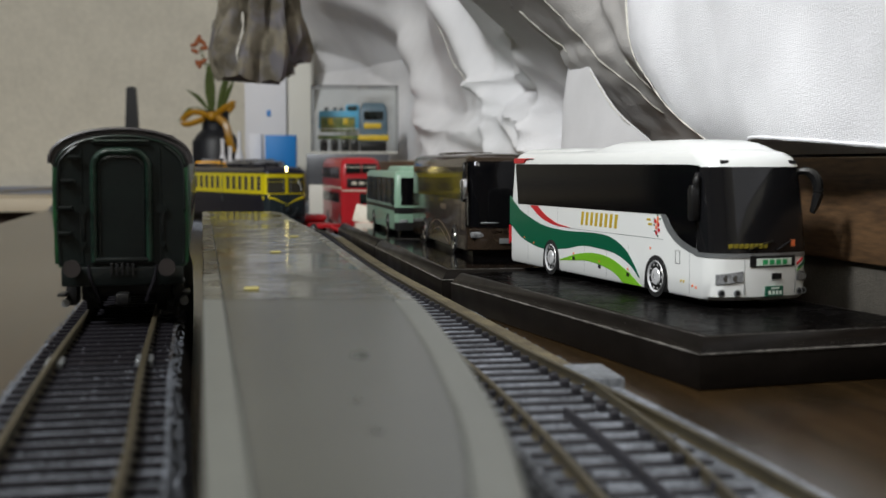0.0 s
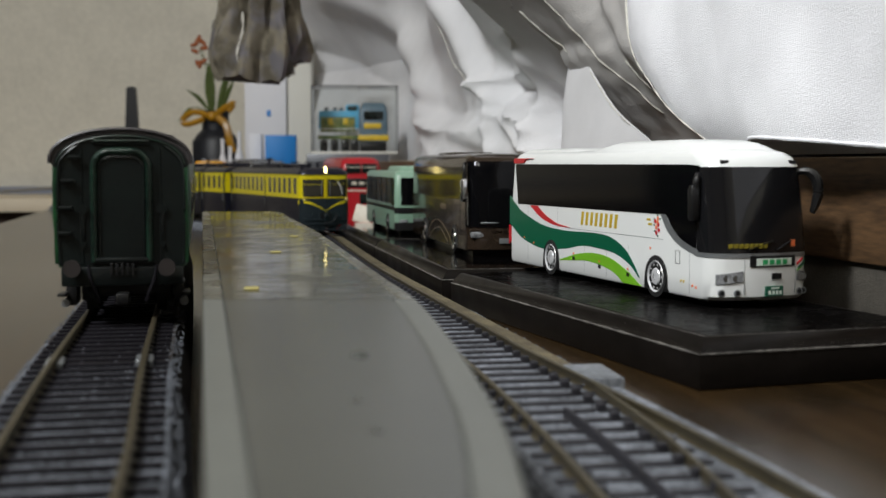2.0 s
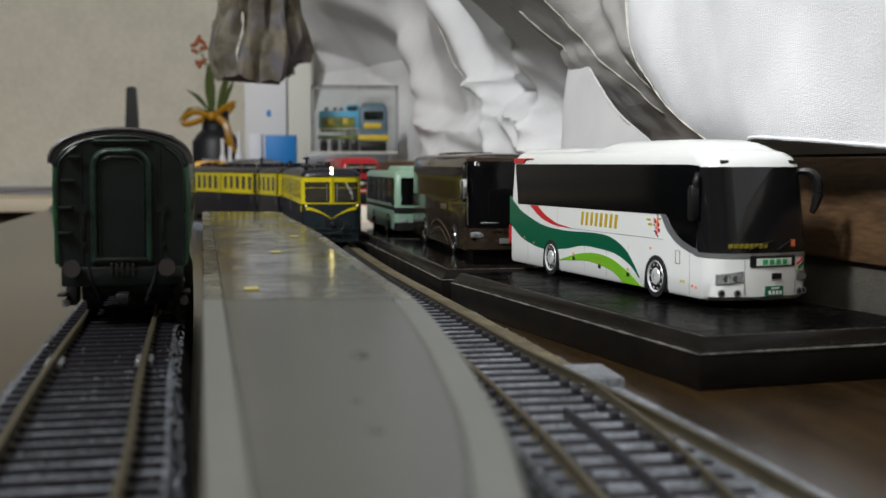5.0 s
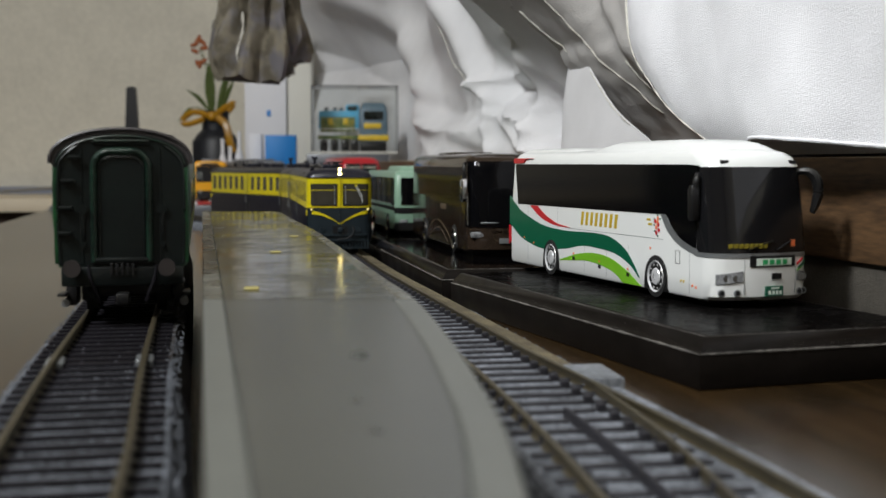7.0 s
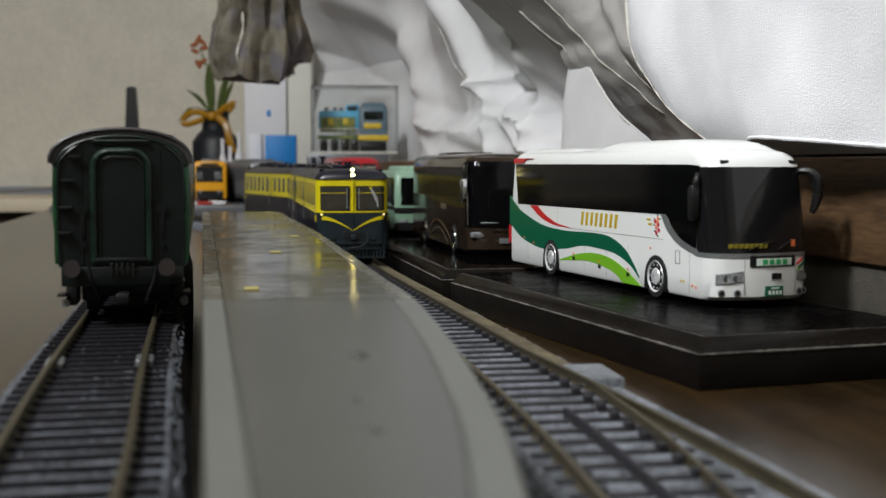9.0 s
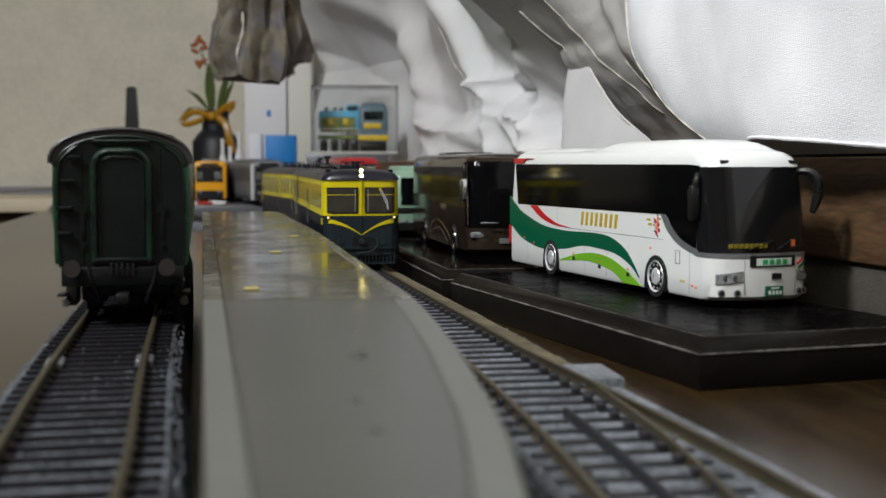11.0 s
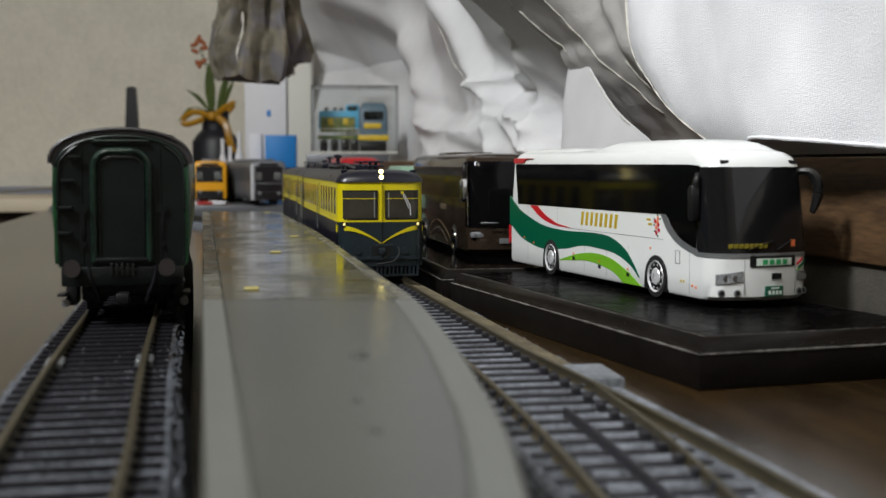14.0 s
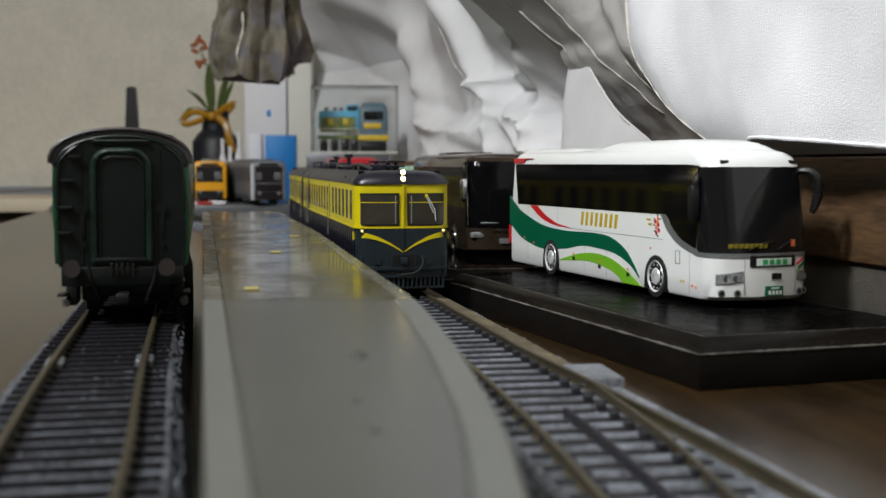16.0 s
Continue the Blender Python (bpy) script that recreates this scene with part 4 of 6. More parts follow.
    part("wiper", tube(B(), [(35.0, -6, 16.6), (34.8, 2, 19.0)], 0.22, 5), M["black"], root, "black wiper")
    part("wiper", tube(B(), [(35.2, 3, 16.6), (33.9, 9, 19.2)], 0.22, 5), M["black"], root, "black wiper")
    part("underframe", box(B(), -112, 24, -12, 12, 1.2, 2.8), M["black"], root, "black underframe")
    for x in (-104, 12):
        part("mount", box(B(), x - 2, x + 2, -3, 3, 0, 1.4), M["black"], root, "black mounting block")
    return root


white_coach(at(79.5, 371.9, 12.5, -71.5))


# ---- brown coach ----
def brown_coach(m):
    root = thing("coach", m, "glossy metallic brown model coach with tinted windows", "model bus")
    rows = [(2.6, -118, 29.4, 30.2, 5.5), (3.4, -118.5, 30.4, 31.0, 5.5), (15.5, -119, 31.0, 31.0, 5.5), (25, -118.5, 30.6, 31.0, 5.5),
            (38.5, -117, 28.6, 30.8, 5.0), (42.4, -116, 26.8, 30.0, 5.0), (43.8, -115, 24.6, 28.4, 5), (44.7, -113, 20.5, 24.6, 6), (45.1, -111, 14, 18, 6)]
    part("body", levels(B(), rows, 6, 2.0, 3.0), M["brown_coach"], root, "metallic brown body")
    for s in (-1, 1):
        part("side_glass", slab(B(), [(-113, 24.6), (21, 24.6), (22.5, 39.0), (-113, 39.0)], s * 15.1, s * 15.58), M["brown_glass"], root, "dark brown side window band")
        for x in (0.0, -76.0):
            arch = [(x + 7.2 * math.cos(math.pi * k / 14), 5.6 + 7.3 * math.sin(math.pi * k / 14)) for k in range(15)]
            part("wheel_arch", slab(B(), [(x + 7.2, 2.5)] + arch + [(x - 7.2, 2.5)], s * 13.5, s * 15.58), M["black"], root, "black wheel arch")
            wheel(root, x, s * 15.9, 6.4, 5.0, M["chrome"], s)
    ws = [(13.0, 23.4, 31.2, 31.1, 5.5), (25, 23.4, 30.75, 31.1, 5.5), (38.5, 23.0, 28.8, 30.95, 5.0), (41.5, 22.6, 27.3, 30.3, 5.0)]
    part("windscreen", levels(B(), ws, 6, 2.05, 0.5), M["bus_glass"], root, "black gloss windscreen")
    part("front_bar", box(B(), 32.2, 33.1, -10.5, 10.5, 14.6, 15.3, 0.2, 1), M["silver"], root, "thin silver strip")
    for y0, y1 in ((-14.5, -8), (8, 14.5)):
        part("headlight", box(B(), 29.0, 32.0, y0, y1, 8.4, 11.2, 0.8), M["lens"], root, "clear headlight")
        part("headlight_brow", box(B(), 28.6, 31.9, y0 - 0.3, y1 + 0.3, 11.3, 12.3, 0.3), M["brown_coach"], root, "brown headlight brow")
    part("number_plate", box(B(), 32.6, 33.2, -2.2, 2.2, 6.0, 8.2, 0.1, 1), M["silver"], root, "small pale plate")
    for s in (-1, 1):
        part("pillar_trim", tube(B(), spline([(27.0, s * 15.4, 40.6), (28.6, s * 15.6, 34), (29.8, s * 15.7, 24), (30.2, s * 15.7, 14)], 5), 0.32, 6), M["chrome"], root, "thin bright pillar trim")
        part("door_gap", box(B(), 13.2, 13.5, s * 15.3, s * 15.64, 3.6, 38.5), M["black"], root)
        for x in (-96, -66, -44, -22):
            part("panel_line", box(B(), x, x + 0.18, s * 15.3, s * 15.56, 3.6, 24.0), M["black"], root)
        part("roof_rail", tube(B(), [(-112, s * 14.4, 43.2), (20, s * 14.4, 43.2)], 0.3, 6), M["brown_coach"], root, "brown roof gutter")
    for k in range(5):
        part("front_mark", box(B(), 33.0, 33.3, -5.6 + k * 2.3, -3.9 + k * 2.3, 11.2, 12.2, 0.1, 1), M["brown_coach"], root)
    part("sweep_line", strip(B(), [(-70, 4.0), (-58, 11.0), (-40, 13.5), (-22, 10.5), (-8, 5.5)], [(-69.2, 4.0), (-57.6, 10.6), (-40, 13.1), (-22.3, 10.1), (-8.6, 5.4)], -15.62, -15.2), M["tan_line"], root, "thin tan sweep line")
    part("sweep_line", strip(B(), [(-66, 3.6), (-50, 8.6), (-34, 9.5), (-14, 4.0)], [(-65, 3.6), (-50, 8.3), (-34, 9.2), (-14.6, 4.0)], -15.62, -15.2), M["tan_line"], root, "thin tan sweep line")
    for k in range(5):
        part("side_mark", box(B(), -34 + k * 3, -32 + k * 3, -15.6, -15.2, 19.0, 21.6, 0.1, 1), M["tan_line"], root, "dull side letter bar")
    part("mirror", levels(B(), [(24, 27.4, 29.4, 2.0, 0.5), (25.5, 27, 30, 3.0, 0.7), (33, 27, 30, 3.0, 0.7), (34, 27.4, 29.4, 2.0, 0.5)], 3, 0, 0.5), M["chrome"], root, "bright silver mirror", at=at(0, -17.0, 0))
    part("mirror_arm", tube(B(), spline([(22, -14.5, 39), (27, -16.5, 40.5), (28.6, -17, 38), (28.6, -17, 33)], 5), 0.8, 6), M["black"], root, "black mirror arm")
    part("mirror_arm", tube(B(), spline([(22, 14.5, 39), (27, 16.5, 40.5), (28.6, 17, 38), (28.6, 17, 27)], 5), 1.0, 6), M["black"], root, "black mirror arm")
    part("roof_unit", levels(B(), [(44.2, -70, -30, 22, 3), (46.0, -68, -32, 20, 3)], 3, 0, 3), M["brown_coach"], root, "low roof unit")
    part("underframe", box(B(), -112, 24, -12, 12, 0.0, 2.8), M["black"], root, "black underframe")
    return root


brown_coach(at(6.2 + 14.2, 555.5 + 2.7, 12.5, -79.2))


# ---- mint city bus ----
def mint_bus(m):
    root = thing("city_bus", m, "mint green and white model city bus with dark windows", "model bus")
    rows = [(3.0, -100, 27.4, 29.4, 2.5), (4.0, -100.4, 28.0, 30.0, 2.5), (20, -100.4, 28.2, 30.0, 2.5), (33.5, -99.6, 27.4, 29.8, 2.5), (35.4, -98.6, 26.0, 28.6, 3.0), (36.2, -97, 23.5, 26.0, 3.0)]
    part("body", levels(B(), rows, 5, 0.8, 2.0), M["mint"], root, "mint green body")
    part("roof_unit", levels(B(), [(36.0, -40, 12, 20, 3), (38.6, -38, 10, 18, 3), (39.2, -36, 8, 16, 3)], 4, 0, 3), M["mint"], root, "mint roof unit")
    for s in (-1, 1):
        for k in range(5):
            x = -94 + k * 22.5
            part("side_window", box(B(), x, x + 20.5, s * 14.6, s * 15.1, 17.5, 32.5, 0.2, 1), M["smoke_glass"], root, "smoky side window")
        part("cab_window", box(B(), 18.5, 25.5, s * 14.6, s * 15.1, 16.5, 32.5, 0.2, 1), M["smoke_glass"], root, "smoky cab side window")
        part("waist_band", box(B(), -99, 26, s * 14.6, s * 15.06, 14.0, 16.0), M["black"], root, "black waist band")
        for x in (0.0, -62.0):
            arch = [(x + 6.6 * math.cos(math.pi * k / 12), 5.2 + 6.4 * math.sin(math.pi * k / 12)) for k in range(13)]
            part("wheel_arch", slab(B(), [(x + 6.6, 2.8)] + arch + [(x - 6.6, 2.8)], s * 13, s * 15.08), M["black"], root, "black wheel arch")
            wheel(root, x, s * 15.3, 5.8, 4.5, M["chrome"], s)
    part("windscreen", levels(B(), [(17.0, 22, 28.45, 26.5, 2.4), (25, 22, 28.2, 26.5, 2.4), (32.5, 22, 27.7, 26.2, 2.4)], 5, 0.8, 0.5), M["bus_glass"], root, "dark windscreen")
    part("front_band", levels(B(), [(12.5, 25, 28.45, 30.1, 2.5), (15.6, 25, 28.5, 30.1, 2.5)], 5, 0.8, 0.5), M["black"], root, "black band under the windscreen")
    part("bumper", levels(B(), [(2.8, 24, 28.8, 30.1, 2.5), (7.2, 24, 28.9, 30.1, 2.5)], 5, 0.8, 0.5), M["black"], root, "black bumper")
    for y in (-10, 10):
        part("headlight", box(B(), 27.5, 29.2, y - 2.4, y + 2.4, 6.8, 8.8, 0.3), M["lens"], root, "headlight")
    for x in (-60, -30, -20):
        part("seat", box(B(), x, x + 6, -14, -13, 22, 29, 0.8), M["amber"], root, "amber seat")
    part("underframe", box(B(), -96, 22, -11, 11, 0, 3.2), M["black"], root, "black underframe")
    return root


mint_bus(at(-31.9 + 14.2, 715.7 + 2.7, 12.5, -79.2))


# ---- red double-decker with its tow truck bits ----
def double_decker(m):
    root = thing("double_decker_bus", m, "glossy red model double-decker bus with two rows of windows", "model bus")
    rows = [(4, -105, 10, 32, 2.5), (5, -106, 10.8, 33, 2.5), (30, -106, 10.8, 33, 2.5), (50, -106, 9.6, 33, 4), (55, -105, 8.0, 31, 5), (57.4, -103, 5, 27, 6), (58.2, -100, 0, 20, 5)]
    part("body", levels(B(), rows, 5, 0.8, 2.0), M["bus_red"], root, "glossy red body")
    for k in range(2):
        part("upper_window", box(B(), 10.0, 11.9, -12.6 + k * 13.2, -0.6 + k * 13.2, 45.5, 53.0, 0.5), M["smoke_glass"], root, "dark upper front window")
    part("destination_panel", box(B(), 10.6, 12.0, -12, 12, 33.5, 41, 0.4), M["black"], root, "black destination panel")
    for k in range(3):
        part("writing_bar", box(B(), 11.9, 12.2, -8 + k * 6, -4 + k * 6, 36, 38.4), M["cream"], root, "pale writing bar")
    part("windscreen", box(B(), 10.4, 12.0, -1.5, 13.5, 20, 29, 0.5), M["smoke_glass"], root, "dark cab windscreen")
    for k in range(2):
        part("window_bar", box(B(), 11.7, 12.3, -12.6 + k * 13.2, -0.6 + k * 13.2, 49.6, 50.3, 0.1, 1), M["cream"], root, "pale window bar")
    part("front_band", box(B(), 10.6, 11.9, -16, 16, 30.4, 31.6, 0.2, 1), M["cream"], root, "cream front band")
    part("bonnet", box(B(), 8, 17, -2.5, 12, 5, 19.5, 2.5, 3), M["bus_red"], root, "red bonnet")
    part("radiator", box(B(), 16.6, 17.6, 0, 8, 6.5, 18, 0.8), M["black"], root, "dark radiator")
    for s in (-1, 1):
        for k in range(6):
            for z0, z1 in ((21, 29), (41, 50)):
                part("side_window", box(B(), -100 + k * 17, -86 + k * 17, s * 16.0, s * 16.65, z0, z1, 0.2, 1), M["smoke_glass"], root, "dark side window")
        part("cream_band", box(B(), -105, 9, s * 16.2, s * 16.6, 32.5, 34), M["cream"], root, "cream waist band")
        for x in (2.0, -72.0):
            wheel(root, x, s * 16.6, 6.5, 4.5, M["silver"], s)
    return root


double_decker(at(-69.0, 1004, 0, -77))


# ---- the moving railmotor: two long cars with a short unit between them ----
CAR, UNIT, GAP, TAIL = 181.0, 46.0, 6.0, 150.0


def bogie(parent, x, w=24):
    root = part("bogie", box(B(), -15, 15, -10, 10, 4.2, 7.5, 0.6), M["black"], parent, "black bogie", at=at(x, 0, 0))
    for wx in (-11, 11):
        for s in (-1, 1):
            part("wheel", rod(B(), (wx, s * 7.4, 5.1), (wx, s * 10.2, 5.1), 5.0, 18), M["tyre"], root, "dark metal wheel")
    for s in (-1, 1):
        part("side_frame", box(B(), -16, 16, s * 10.6 - 0.8, s * 10.6 + 0.8, 3.2, 8.0, 0.5), M["black"], root)
    return root


def car_body(root, x0, x1, rf, front):
    W = 33.0
    bow = 1.6 if front else 0.0
    fr = 4.0 if front else 1.0
    part("skirt", levels(B(), [(6.2, x0, x1 - 0.4, W - 0.6, fr), (7.0, x0, x1, W, fr), (23.6, x0, x1, W, fr)], 5, bow, 1.0), M["navy"], root, "dark navy lower body")
    part("yellow_band", levels(B(), [(23.6, x0, x1 + 0.02, W + 0.06, fr), (38.6, x0, x1 - 0.3, W + 0.06, fr)], 5, bow, 1.0), M["yellow"], root, "bright yellow upper body")
    part("waist_rib", levels(B(), [(23.3, x0 - 0.1, x1 + 0.25, W + 0.5, fr), (23.9, x0 - 0.1, x1 + 0.25, W + 0.5, fr)], 5, bow, 1.0), M["yellow"], root, "yellow waist rib")
    d = 1.0 if front else 0.0
    part("roof", levels(B(), [(38.6, x0 - 0.3, x1 - 0.1, W + 0.6, fr), (39.4, x0 - 0.2, x1 - 0.3 * d, W + 0.2, fr), (40.8, x0, x1 - 1.2 * d, W - 2.0, fr + 1), (41.9, x0, x1 - 3.2 * d, W - 6.5, fr + 2), (42.6, x0, x1 - 6.5 * d, W - 13, fr + 2), (42.9, x0 + 1, x1 - 12 * d, W - 21, 3)], 5, bow, 1.0), M["roofgrey"], root, "dark grey curved roof")


def side_windows(root, xs, w, z0=26.4, z1=35.4):
    for s in (-1, 1):
        for x in xs:
            part("side_window", box(B(), x - w, x, s * 16.0, s * 16.57, z0, z1), M["train_glass"], root, "dark side window")


def drive_car(name, label, length):
    """A long car whose cab end is at x = 0."""
    root = thing(name, pose(0, 0, 0), label, "model railmotor", "cars of the moving railmotor")
    car_body(root, -length, 0, 4, True)
    part("cab_roof", levels(B(), [(38.5, -9, 0.25, 33.9, 4.2), (39.4, -9, 0.05, 33.5, 4.2), (41.1, -9, -0.7, 31.2, 5), (42.3, -9, -2.2, 26.8, 5), (42.95, -9, -4.4, 20.4, 4), (43.2, -8.6, -6.2, 12, 1)], 6, 1.6, 0.6), M["navy"], root, "glossy navy cab roof")
    part("cab_front", levels(B(), [(6.4, -2.5, 0.25, 33.2, 4.2), (23.2, -2.5, 0.25, 33.2, 4.2)], 6, 1.6, 0.5), M["slate"], root, "slate green cab front")

    def xf(y):
        return 0.35 + 1.6 * (1 - (y / 16.5) ** 2) - max(0, abs(y) - 12.6) ** 2 * 0.26

    def front(name, pts, t, material, label):
        """A band across the front, rows of y, low z, high z."""
        bm = B()
        loft(bm, [[(xf(y) - 0.5, y, a), (xf(y) + t, y, a), (xf(y) + t, y, b), (xf(y) - 0.5, y, b)] for y, a, b in pts])
        return part(name, bm, material, root, label)
    n = 12
    for s in (-1, 1):
        ya, yb = (2.0, 14.6)
        front("window_frame", [(s * (ya - 0.6 + (yb - ya + 1.2) * k / n), 24.2, 35.4) for k in range(n + 1)], -0.02, M["black"], "dark window surround")
        front("cab_window", [(s * (ya + (yb - ya) * k / n), 24.7, 34.9) for k in range(n + 1)], 0.08, M["train_glass"], "brownish cab window")
        front("window_bar", [(s * (ya + (yb - ya) * k / n), 32.1, 32.35) for k in range(n + 1)], 0.16, M["yellow"], "thin yellow window bar")
        # glare beside the centre post, made as a thin silver strip
        front("glare_strip", [(s * 2.6, 25.0, 34.6), (s * 3.0, 25.0, 34.6)], 0.14, M["silver"], "pale strip of glare at the window edge") if s == 1 else front("glare_strip", [(s * 2.5, 25.0, 34.6), (s * 2.9, 25.0, 34.6)], 0.14, M["silver"], "pale strip of glare at the window edge")
        # yellow wing that sweeps down to the centre
        wing = []
        for k in range(17):
            u = k / 16
            y = s * (16.4 - 16.3 * u)
            top = 22.2 - 7.0 * u ** 1.8
            thick = 1.9 * (1 - u) ** 1.1 + 0.3
            wing.append((y, top - thick, top))
        front("yellow_wing", wing, 0.18, M["yellow"], "yellow wing stripe")
        part("side_flash", box(B(), -4.4, -2.2, s * 16.2, s * 16.72, 19.4, 22.0, 0.1, 1), M["yellow"], root, "yellow stripe end")
        part("marker_lamp", rod(B(), (xf(14.2) - 0.4, s * 14.2, 22.5), (xf(14.2) + 0.9, s * 14.2, 22.5), 0.9, 12), M["black"], root, "black lamp rim")
        part("marker_glow", rod(B(), (xf(14.2) + 0.8, s * 14.2, 22.5), (xf(14.2) + 1.1, s * 14.2, 22.5), 0.5, 12), M["marker"], root, "lit marker lamp")
    front("centre_rib", [(-0.2, 6.6, 23.2), (0.2, 6.6, 23.2)], 0.35, M["slate"], "vertical centre rib")
    front("centre_rib", [(-0.2, 24, 38.4), (0.2, 24, 38.4)], 0.3, M["yellow"], "vertical centre rib")
    for z in (40.4, 42.6):
        part("headlamp_rim", rod(B(), (-2.4 if z > 41.5 else -0.6, 0, z), (1.6 - (z - 40.4) * 0.35, 0, z), 1.1, 14), M["black"], root, "black headlamp rim")
        part("headlamp", rod(B(), (1.0, 0, z), (1.75 - (z - 40.4) * 0.3, 0, z), 0.78, 14), M["headlight"], root, "lit warm headlamp")
    for y in (5.2, 8.6):
        part("whistle", rod(B(), (-2.5, y, 41.2 - y * 0.08), (0.4 - y * 0.05, y, 41.2 - y * 0.08), 1.1, 10), M["black"], root, "small black roof horn")
    for y in (-14.6, 14.6):
        part("grab_iron", tube(B(), [(0.6, y, 8), (0.9, y, 9), (0.9, y, 13), (0.6, y, 14)], 0.25, 5), M["slate"], root)
    # wiper, pipes and coupling pocket
    part("wiper", tube(B(), [(xf(9) + 0.3, 8.0, 34.4), (xf(10) + 0.4, 10.6, 28.6)], 0.16, 5), M["train_white"], root, "pale wiper arm")
    part("wiper", tube(B(), [(xf(9) + 0.4, 8.6, 34.2), (xf(11) + 0.4, 11.2, 29.4)], 0.16, 5), M["train_white"], root, "pale wiper arm")
    part("wiper", tube(B(), [(xf(10) + 0.4, 11.0, 30.2), (xf(11) + 0.4, 11.4, 25.8)], 0.18, 5), M["train_white"], root, "pale wiper blade")
    part("wiper_motor", box(B(), xf(8) - 0.2, xf(8) + 0.5, 7.6, 8.6, 33.9, 35.0, 0.1, 1), M["yellow"], root)
    front("coupler_pocket", [(-4.4, 9.8, 14.6), (0, 9.8, 14.6), (4.4, 9.8, 14.6)], 0.5, M["slate"], "raised coupling frame")
    front("coupler_recess", [(-3.8, 10.4, 14.1), (0, 10.4, 14.1), (3.8, 10.4, 14.1)], 0.56, M["black"], "dark coupling recess")
    part("coupler", box(B(), 1.6, 4.2, -1.2, 1.2, 11, 13.4, 0.4), M["slate"], root, "dark coupler head")
    part("hose", tube(B(), spline([(2.2, 6.4, 14.0), (3.2, 6.6, 11.0), (3.4, 4.0, 8.2), (2.8, -2, 7.2)], 5), 0.35, 6), M["tyre"], root, "black air hose")
    for y in (-9.0, 9.0):
        part("step_plate", rod(B(), (0.8, y, 12.2), (1.9, y, 12.2), 1.4, 12), M["slate"], root, "round front fitting")
    # cowcatcher of upright bars
    part("cow_beam", levels(B(), [(9.0, -3, 1.2, 33.0, 4), (10.0, -3, 1.2, 33.0, 4)], 5, 1.6, 0.5), M["slate"], root, "bumper beam")
    part("cow_beam", box(B(), -1.0, 1.0, -14.5, 14.5, 2.4, 3.1, 0.1, 1), M["slate"], root, "lower bumper beam")
    bar = None
    for k in range(19):
        y = -14.2 + k * 28.4 / 18
        m = at(0.8 - abs(y) * 0.05, y, 0)
        if bar is None:
            bar = part("bar", box(B(), -0.4, 0.5, -0.42, 0.42, 2.8, 9.1, 0.1, 1), M["slate"], root, at=m)
        else:
            again("bar", bar, root, m)
    # sides
    side_windows(root, [-8.0 - 11.8 * k for k in range(6)], 6.4, 26.0, 36.2)
    side_windows(root, [-88 - 11.8 * k for k in range(8 if length > 170 else 5)], 6.4, 26.4, 36.0)
    for s in (-1, 1):
        for x in (-81.5, -length + 5):
            part("door_gap", box(B(), x - 1.0, x, s * 16.3, s * 16.68, 8.0, 37.6), M["black"], root, "dark door gap")
            part("handrail", tube(B(), [(x + 1.6, s * 17.4, 17), (x + 1.6, s * 17.6, 18), (x + 1.6, s * 17.6, 33), (x + 1.6, s * 17.4, 34)], 0.28, 5), M["silver"], root, "grey handrail")
        for k in range(int((length - 14) / 6.2)):
            part("skirt_rib", box(B(), -9 - k * 6.2, -8.7 - k * 6.2, s * 16.3, s * 16.68, 7.4, 23.0), M["navy"], root)
    for s in (-1, 1):
        part("end_strip", box(B(), -length - 0.1, -length + 3.4, s * 16.2, s * 16.64, 7.0, 38.2), M["black"], root, "black end door recess")
    # roof equipment
    for x in (-14, -32, -64):
        vent = part("roof_vent", rod(B(), (x, 0, 42.4), (x, 0, 44.4), 1.1, 10), M["navy"], root, "navy roof ventilator")
        part("cap", box(B(), x - 1.6, x + 1.6, -3.0, 3.0, 44.2, 44.9, 0.3), M["navy"], vent)
        part("cap", box(B(), x - 1.6, x + 1.6, -3.0, 3.0, 45.9, 46.6, 0.2), M["navy"], vent)
        part("post", rod(B(), (x, 0, 44.8), (x, 0, 46.0), 0.7, 8), M["navy"], vent)
    for y in (-13.4, 13.4):
        part("roof_horn", rod(B(), (-6, y, 40.4), (-6, y, 43.0), 0.9, 8, 1.2), M["navy"], root, "small navy roof fitting")
    for x in (-48, -80, -96, -length + 22):
        part("roof_box", box(B(), x - 3.5, x + 3.5, -5, 4, 42.2, 45.4, 0.6), M["navy"], root, "dark roof box")
    part("roof_pipe", tube(B(), spline([(-30, -6, 43.4), (-50, -7, 44.8), (-80, -5, 45.2), (-110, -6, 44.2), (-length + 14, -4, 44.6)], 5), 0.6, 6), M["navy"], root, "dark roof pipe")
    part("exhaust", rod(B(), (-112, -5, 43.0), (-112, -5, 48.4), 0.9, 10), M["navy"], root, "dark exhaust stack")
    part("exhaust_cap", rod(B(), (-112, -5, 48.2), (-112, -5, 49.6), 1.9, 10), M["navy"], root, "dark stack cap")
    part("aerial", tube(B(), [(-32, -15.8, 38), (-32, -15.9, 41)], 0.2, 5), M["black"], root)
    bogie(root, -24)
    bogie(root, -length + 24)
    part("underframe", box(B(), -length + 4, -4, -11, 11, 5.0, 7.0), M["black"], root, "black underframe")
    return root


